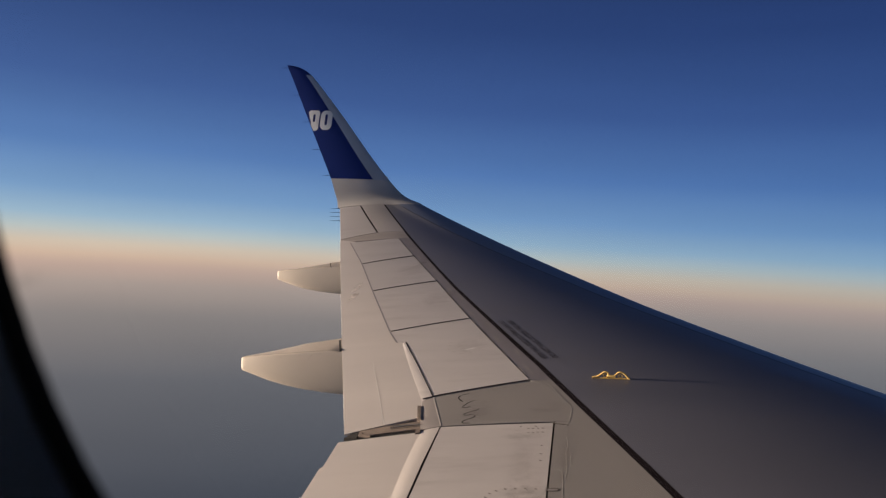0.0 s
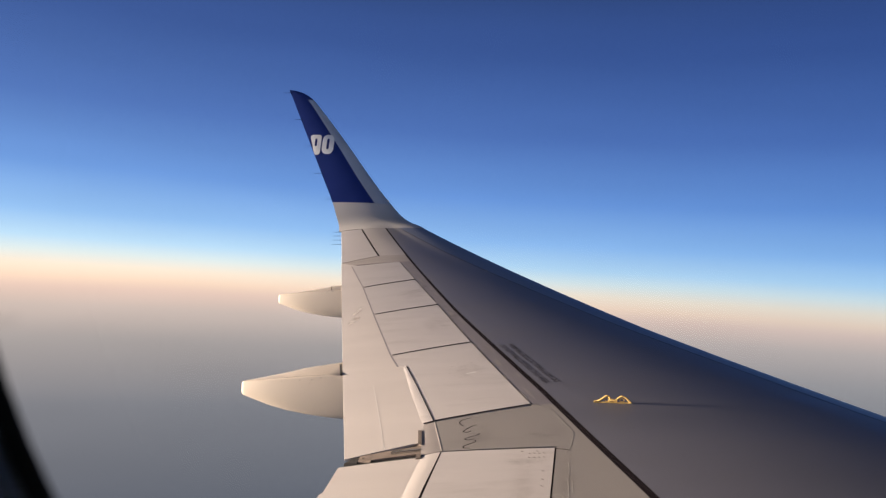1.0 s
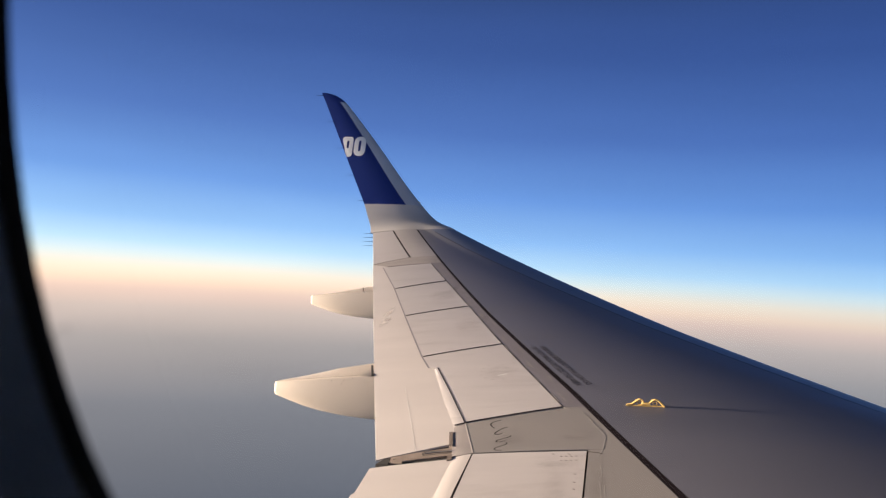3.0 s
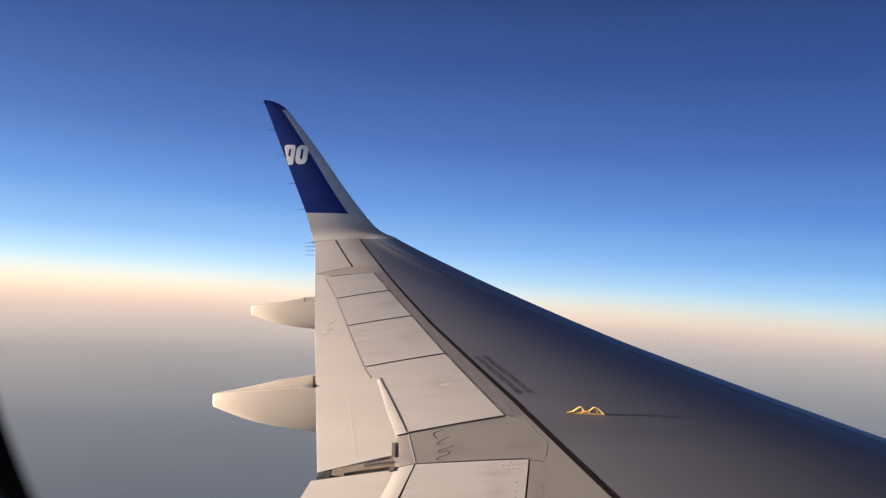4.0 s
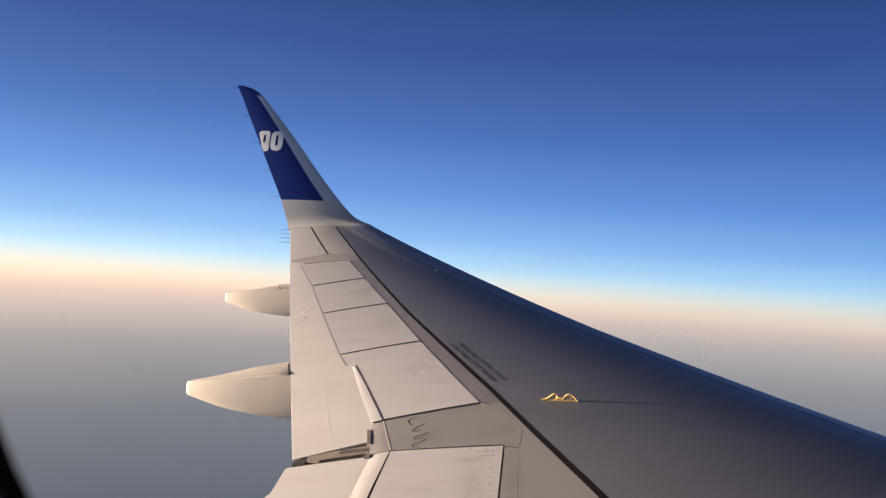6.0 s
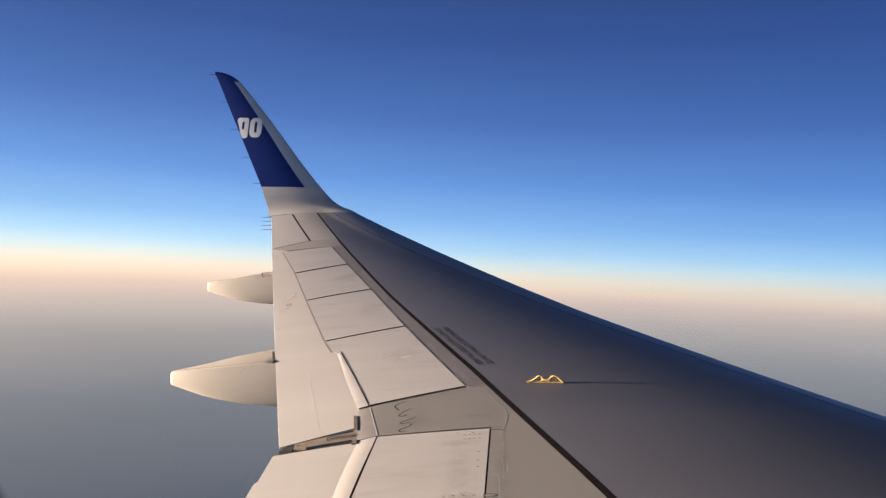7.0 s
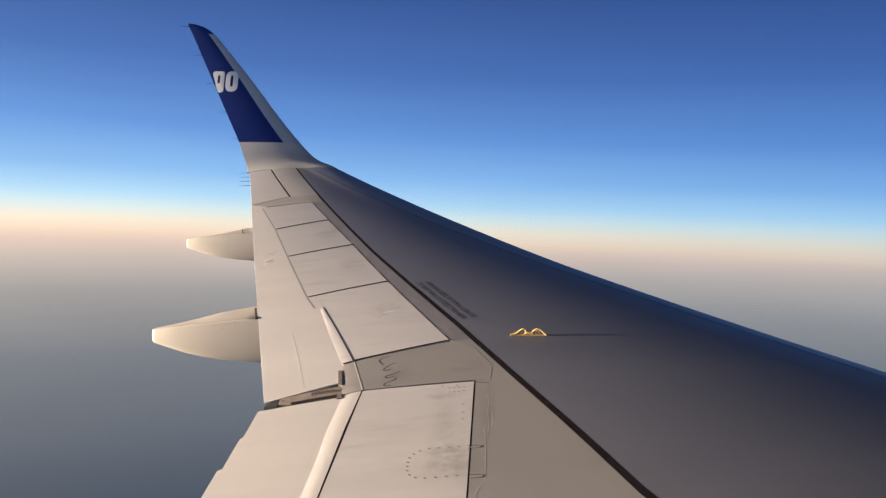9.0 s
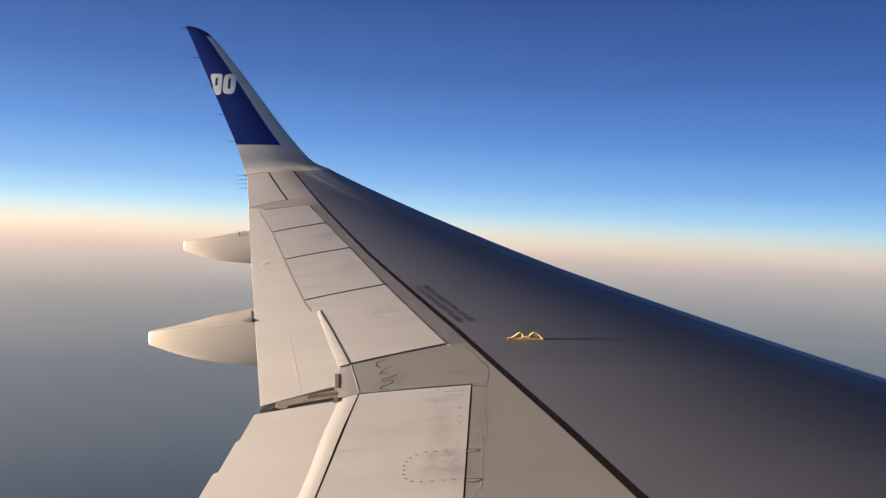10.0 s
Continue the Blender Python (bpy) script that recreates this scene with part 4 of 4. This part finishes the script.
for shape, eye in ((((-0.004, 0.010), (0.028, 0.017), (0.054, 0.036), (0.070, 0.051), (0.084, 0.056), (0.097, 0.049), (0.104, 0.033), (0.103, 0.014)), 0.083),
                   (((0.244, 0.004), (0.229, 0.021), (0.211, 0.042), (0.194, 0.054), (0.178, 0.056), (0.162, 0.047), (0.147, 0.031), (0.132, 0.018)), 0.182)):
    bm = bmesh.new()
    tube_into(bm, on_bracket(shape), 0.0068, 8)
    part("loop", bm, M_YELLOW, bracket)
    bm = bmesh.new()
    tube_into(bm, on_bracket([(eye + 0.014 * math.cos(radians(30 * k)), 0.027 + 0.013 * math.sin(radians(30 * k))) for k in range(13)], 2), 0.0042, 6)
    part("ring", bm, M_YELLOW, bracket)
bm = bmesh.new()
tube_into(bm, on_bracket(((0.098, 0.017), (0.118, 0.022), (0.150, 0.020))), 0.0105, 8)
part("centre_link", bm, M_YELLOW, bracket)

# ---- stencilled writing: the same notice for readers on either side ----
def stencil(text, x0, y0, x1, y1, height):
    """Stencilled words on the skin, from one plan point to another."""
    cu = bpy.data.curves.new("lettering", "FONT")
    cu.body = text
    cu.resolution_u = 2
    ob = bpy.data.objects.new("lettering", cu)
    scene.collection.objects.link(ob)
    bpy.context.view_layer.update()
    me = bpy.data.meshes.new_from_object(ob)
    bpy.data.objects.remove(ob)
    bpy.data.curves.remove(cu)
    us, vs = [v.co.x for v in me.vertices], [v.co.y for v in me.vertices]
    u0, u1, v1 = min(us), max(us), max(vs)
    d = Vector((x1 - x0, y1 - y0, 0))
    side = Vector((-d.y, d.x, 0)).normalized() * height
    for v in me.vertices:
        p = Vector((x0, y0, 0)) + d * ((v.co.x - u0) / (u1 - u0)) + side * (v.co.y / v1)
        v.co = (p.x, p.y, upper(p.x, p.y) + 0.0008)
    me.materials.append(M_INK)
    ob = new("lettering", me)
    ob.parent = wing
    ob["label"] = "dark stencilled walking limit notice"


stencil("DO NOT WALK OUTSIDE THIS AREA", -0.318, 6.825, 0.085, 5.775, 0.050)
stencil("DO NOT WALK OUTSIDE THIS AREA", 0.205, 5.815, -0.200, 6.865, 0.050)

# ---- sealant beads, squiggles, seams ----
for pts in ([(-0.405, 5.136), (-0.455, 5.105), (-0.467, 5.060), (-0.435, 5.000)], [(-0.350, 5.010), (-0.385, 4.985), (-0.425, 4.915), (-0.400, 4.895), (-0.375, 4.915)],
            [(-0.320, 4.870), (-0.325, 4.850), (-0.400, 4.800), (-0.385, 4.775), (-0.345, 4.790)], [(-0.335, 4.765), (-0.338, 4.735), (-0.395, 4.690), (-0.395, 4.660), (-0.355, 4.650)]):
    bead("sealant_squiggle", pts, 0.0035, M_SEAL, kink, flat=0.08, label="thin dark squiggle of sealant")
bead("sealant_bead", [(0.05, 5.325), (0.122, 5.254), (0.148, 5.184), (0.201, 5.017), (0.254, 4.869), (0.265, 4.804), (0.254, 4.697), (0.243, 4.613), (0.209, 4.519)], 0.0016, M_SEALANT, wing, flat=0.08, curved=False, label="pale bead of sealant")
bead("panel_seam", [(-0.642, 5.112), (-0.525, 4.632)], 0.004, M_SEALANT, kink, flat=0.1, curved=False, label="pale seam line")
# flap seam, with its pale highlight painted white
bead("panel_seam", [(-1.248, 5.942), (-0.896, 4.724)], 0.0013, M_WHITE, flap_out, lift=-0.0034, flat=0.02, curved=False, label="fine seam on the flap, its highlight in white")
rng = random.Random(4)


def blotch(name, cx, cy, rx, ry, mat, parent, lift=0.0003, label=""):
    """A ragged flat patch of paint or sealant lying on the wing, its long side along the span line of the trailing edge."""
    bm = bmesh.new()
    n = 18
    ph = rng.uniform(0, 6)
    ring = []
    for k in range(n):
        a = 2 * math.pi * k / n
        f = 1 + 0.28 * math.sin(3 * a + ph) * rng.uniform(0.5, 1) + rng.uniform(-0.16, 0.16)
        y = cy + ry * f * math.sin(a)
        x = cx + rx * f * math.cos(a) - 0.345 * (y - cy)
        ring.append(bm.verts.new((x, y, upper(x, y) + lift)))
    mid = bm.verts.new((cx, cy, upper(cx, cy) + lift))
    for k in range(n):
        bm.faces.new((ring[k], ring[(k + 1) % n], mid))
    return part(name, bm, mat, parent, label)


y = 5.55
while y < 10.9:
    a, b = hinge_x(y) + 0.03, seal_x(y) - seal_w(y) - 0.02
    f = rng.choice((0.2, 0.35, 0.75, 0.85))
    blotch("sealant_patch", a + (b - a) * f, y, rng.uniform(0.008, 0.016), rng.uniform(0.05, 0.14), rng.choice((M_OLDSEALANT, M_OLDSEALANT, M_PANEL)), shroud, label="ragged patch of old pale sealant")
    y += rng.uniform(0.25, 0.60)
bead("spoiler_hinge_gap", [(hinge_x(5.36 + 0.1 * k) + 0.003, 5.36 + 0.1 * k) for k in range(58)], 0.0032, M_JOINT, shroud, lift=0.0004, flat=0.22, curved=False, label="dark gap along the spoilers' forward edge")
y = 5.45
while y < 10.9:
    step = rng.uniform(0.05, 0.22)
    bead("sealant_bead", [(hinge_x(y + step * k / 3) + 0.013 + rng.uniform(-0.003, 0.003), y + step * k / 3) for k in range(4)], rng.uniform(0.002, 0.0042), M_SEALANT, shroud, flat=0.05, curved=False, label="broken pale line of sealant along the spoilers")
    y += step + rng.uniform(0.06, 0.5)
for pts in ([(-0.355, 6.61), (-0.315, 6.52), (-0.283, 6.402)], [(-0.262, 6.29), (-0.225, 6.22), (-0.205, 6.13), (-0.225, 6.08)], [(-0.185, 6.03), (-0.130, 5.95), (-0.085, 5.86), (-0.060, 5.76), (-0.075, 5.70)],
            [(-0.02, 5.66), (0.03, 5.55), (0.06, 5.45), (0.055, 5.38)], [(-0.62, 7.32), (-0.585, 7.24), (-0.56, 7.14)], [(-0.47, 6.95), (-0.44, 6.84), (-0.415, 6.74)]):
    bead("sealant_bead", pts, 0.0017, M_OLDSEALANT, shroud, flat=0.03, label="pale arc of old sealant")
for pts in ([(0.222, 4.40), (0.226, 4.31), (0.222, 4.25)], [(0.205, 4.20), (0.214, 4.17), (0.216, 4.02), (0.205, 3.92)], [(0.238, 4.16), (0.236, 4.03)],
            [(0.125, 4.02), (0.18, 4.0), (0.19, 3.9), (0.182, 3.62), (0.17, 3.46), (0.13, 3.38), (0.12, 3.2)]):
    bead("sealant_bead", pts, 0.0014, M_SEALANT, wing, flat=0.06, label="thin pale trace of sealant")
for y in (3.80, 3.52):
    fitting = bead("hinge_fitting", [(0.105, y), (0.168, y - 0.004)], 0.009, M_OLDSEALANT, wing, lift=0.0006, flat=0.05, curved=False, label="small worn hinge fitting")
    bead("hinge_outline", [(0.105, y + 0.014), (0.155, y + 0.011), (0.172, y - 0.002), (0.155, y - 0.016), (0.105, y - 0.014)], 0.0026, M_JOINT, fitting, lift=0.001, flat=0.12, label="dark joint round the fitting")
bead("corner_gap", [(0.150, 4.590), (0.200, 4.578), (0.238, 4.560)], 0.0045, M_JOINT, wing, lift=0.0006, flat=0.1, curved=False, label="short dark joint at the spoiler's corner")
bead("skin_seam", [(1.464, 4.158), (1.606, 3.898), (1.847, 3.312), (2.0, 2.9)], 0.0022, M_SEAM, wing, lift=0.0, flat=0.06, label="faint skin seam")

# rivets round the oval plate on the inboard spoiler
bm = bmesh.new()
bmesh.ops.create_cone(bm, cap_ends=True, segments=8, radius1=0.0092, radius2=0.0088, depth=0.0002)
rivet_mesh = part("rivet", bm, M_RIVET, wing)
path = [(0.06, 3.815), (0.01, 3.82), (-0.04, 3.825), (-0.09, 3.825), (-0.135, 3.81), (-0.165, 3.785), (-0.183, 3.75), (-0.190, 3.71), (-0.190, 3.67), (-0.188, 3.63),
        (-0.175, 3.59), (-0.145, 3.56), (-0.10, 3.548), (-0.05, 3.545), (0.0, 3.545), (0.05, 3.545)]
path += [(0.09 - 0.028 * k, 4.535 - 0.055 * j) for k in range(4) for j in range(2)] + [(0.085, 4.30), (0.082, 4.20), (0.08, 4.12), (0.05, 4.565), (-0.04, 4.57)] + [(-0.02 - 0.075 * k, 5.27 - 0.025 * k) for k in range(4)]
path += [(0.290, 4.40), (0.288, 4.31), (0.298, 4.285), (0.298, 4.235), (0.288, 4.205)]
path += [(-0.673, 6.204), (-0.666, 6.105), (-0.618, 6.037), (-0.558, 5.980), (-0.479, 5.985), (-0.667, 6.273), (-0.627, 6.335), (-0.511, 6.346), (-0.369, 6.339)]
for cx, cy in ((-1.06, 7.70), (-1.57, 9.18)):
    for k in range(10):
        a = radians(36 * k)
        path.append((cx + 0.09 * math.cos(a) - 0.05 * math.sin(a), cy + 0.17 * math.sin(a)))
for i, (x, y) in enumerate(path):
    ob = rivet_mesh if i == 0 else new("rivet", rivet_mesh.data)
    ob.parent = (wing if x > 0.25 else inner_spoiler) if y < 4.6 else (spoilers[2] if y > 8.8 else (spoilers[1] if y > 7.0 else (spoilers[0] if y > 5.4 else kink)))
    ob.location = (x, y, upper(x, y) + 0.0001)
    ob.scale = (1.0, 1.5, 1)
    if i >= len(path) - 20 or x > 0.25:
        ob.scale = (0.55, 0.8, 1)

bead("scratch", [(-0.53, 6.075), (-0.50, 6.085), (-0.462, 6.105)], 0.008, M_WHITE, spoilers[0], lift=0.0, flat=0.1, label="short white scuff on the spoiler")
for pts in ([(-0.806, 4.386), (-0.83, 4.0), (-0.854, 3.612)], [(-0.674, 4.482), (-0.70, 4.0), (-0.718, 3.524)]):
    bead("flap_seam", pts, 0.010, M_FLAP, flap_in, lift=-0.0059, flat=0.006, label="faint seam on the flap")
# white-painted ball standing for a glint on the tip's leading edge
bm = bmesh.new()
bmesh.ops.create_icosphere(bm, subdivisions=2, radius=0.020)
lens = part("tip_glint", bm, M_WHITE, tip_edge, "small white ball for the glint on the tip's leading edge")
lens.location = tip_station(3.2)[1] + Vector((0.004, -0.012, 0.0))


# greasy stains on the spoilers and panels, small marks on the flap
def stain(cx, cy, rx, ry, name="stain", mat=M_STAIN, parent=None, label="faint brown greasy stain"):
    bm = bmesh.new()
    n = 8
    g = [[bm.verts.new((x, y, upper(x, y) + 0.0012)) for x, y in ((cx - rx + 2 * rx * i / n, cy - ry + 2 * ry * j / n) for j in range(n + 1))] for i in range(n + 1)]
    for i in range(n):
        for j in range(n):
            bm.faces.new((g[i][j], g[i + 1][j], g[i + 1][j + 1], g[i][j + 1]))
    return part(name, bm, mat, parent or wing, label)


for cx, cy, rx, ry in ((-0.02, 3.68, 0.16, 0.26), (0.07, 3.68, 0.07, 0.34), (-0.02, 4.45, 0.16, 0.10), (-1.00, 7.66, 0.20, 0.42), (-1.50, 9.12, 0.20, 0.42), (-0.52, 6.16, 0.16, 0.26),
                       (0.10, 4.85, 0.16, 0.14), (-0.30, 4.85, 0.10, 0.20), (0.21, 4.10, 0.06, 0.40), (-0.42, 6.62, 0.07, 0.40), (-0.86, 7.95, 0.07, 0.45), (-1.42, 9.55, 0.07, 0.45), (-0.02, 4.0, 0.10, 0.5),
                       (-0.66, 4.83, 0.05, 0.16)):
    stain(cx, cy, rx, ry)
for x, y in ((-1.965, 8.14), (-1.925, 8.13)):
    bead("flap_mark", [(x - 0.012, y), (x + 0.012, y + 0.01)], 0.012, M_RAIL, flap_out, lift=0.0014, flat=0.01, curved=False, label="small brown mark on the flap")
for cx, cy, rx, ry in ((-2.01, 8.42, 0.055, 0.30), (-1.955, 8.06, 0.06, 0.24)):
    stain(cx, cy, rx, ry, "touched_up_patch", M_TOUCHUP, flap_out, "pale touched-up patch of paint on the flap")

bm = bmesh.new()
bmesh.ops.create_cone(bm, cap_ends=True, segments=12, radius1=0.008, radius2=0.006, depth=0.005)
stud = part("slat_stud", bm, M_SEALANT, wing, "small white stud beside the slat joint")
stud.location = (-0.720, 10.51, upper(-0.720, 10.51) + 0.002)

# finger smudges on the pane
for cx, cz, rx, rz, tilt in ((-0.0905, -0.0126, 0.0042, 0.0014, 0.35), (-0.0945, -0.0023, 0.0026, 0.0014, 0.1)):
    bm = bmesh.new()
    n = 8
    g = []
    for i in range(n + 1):
        g.append([bm.verts.new((cx + u * rx, 0.1243, cz + w * rz + u * rx * tilt)) for u, w in ((2 * i / n - 1, 2 * j / n - 1) for j in range(n + 1))])
    for i in range(n):
        for j in range(n):
            bm.faces.new((g[i][j], g[i + 1][j], g[i + 1][j + 1], g[i][j + 1]))
    part("smudge", bm, M_SMUDGE, window, "faint finger smudge on the pane").visible_shadow = False
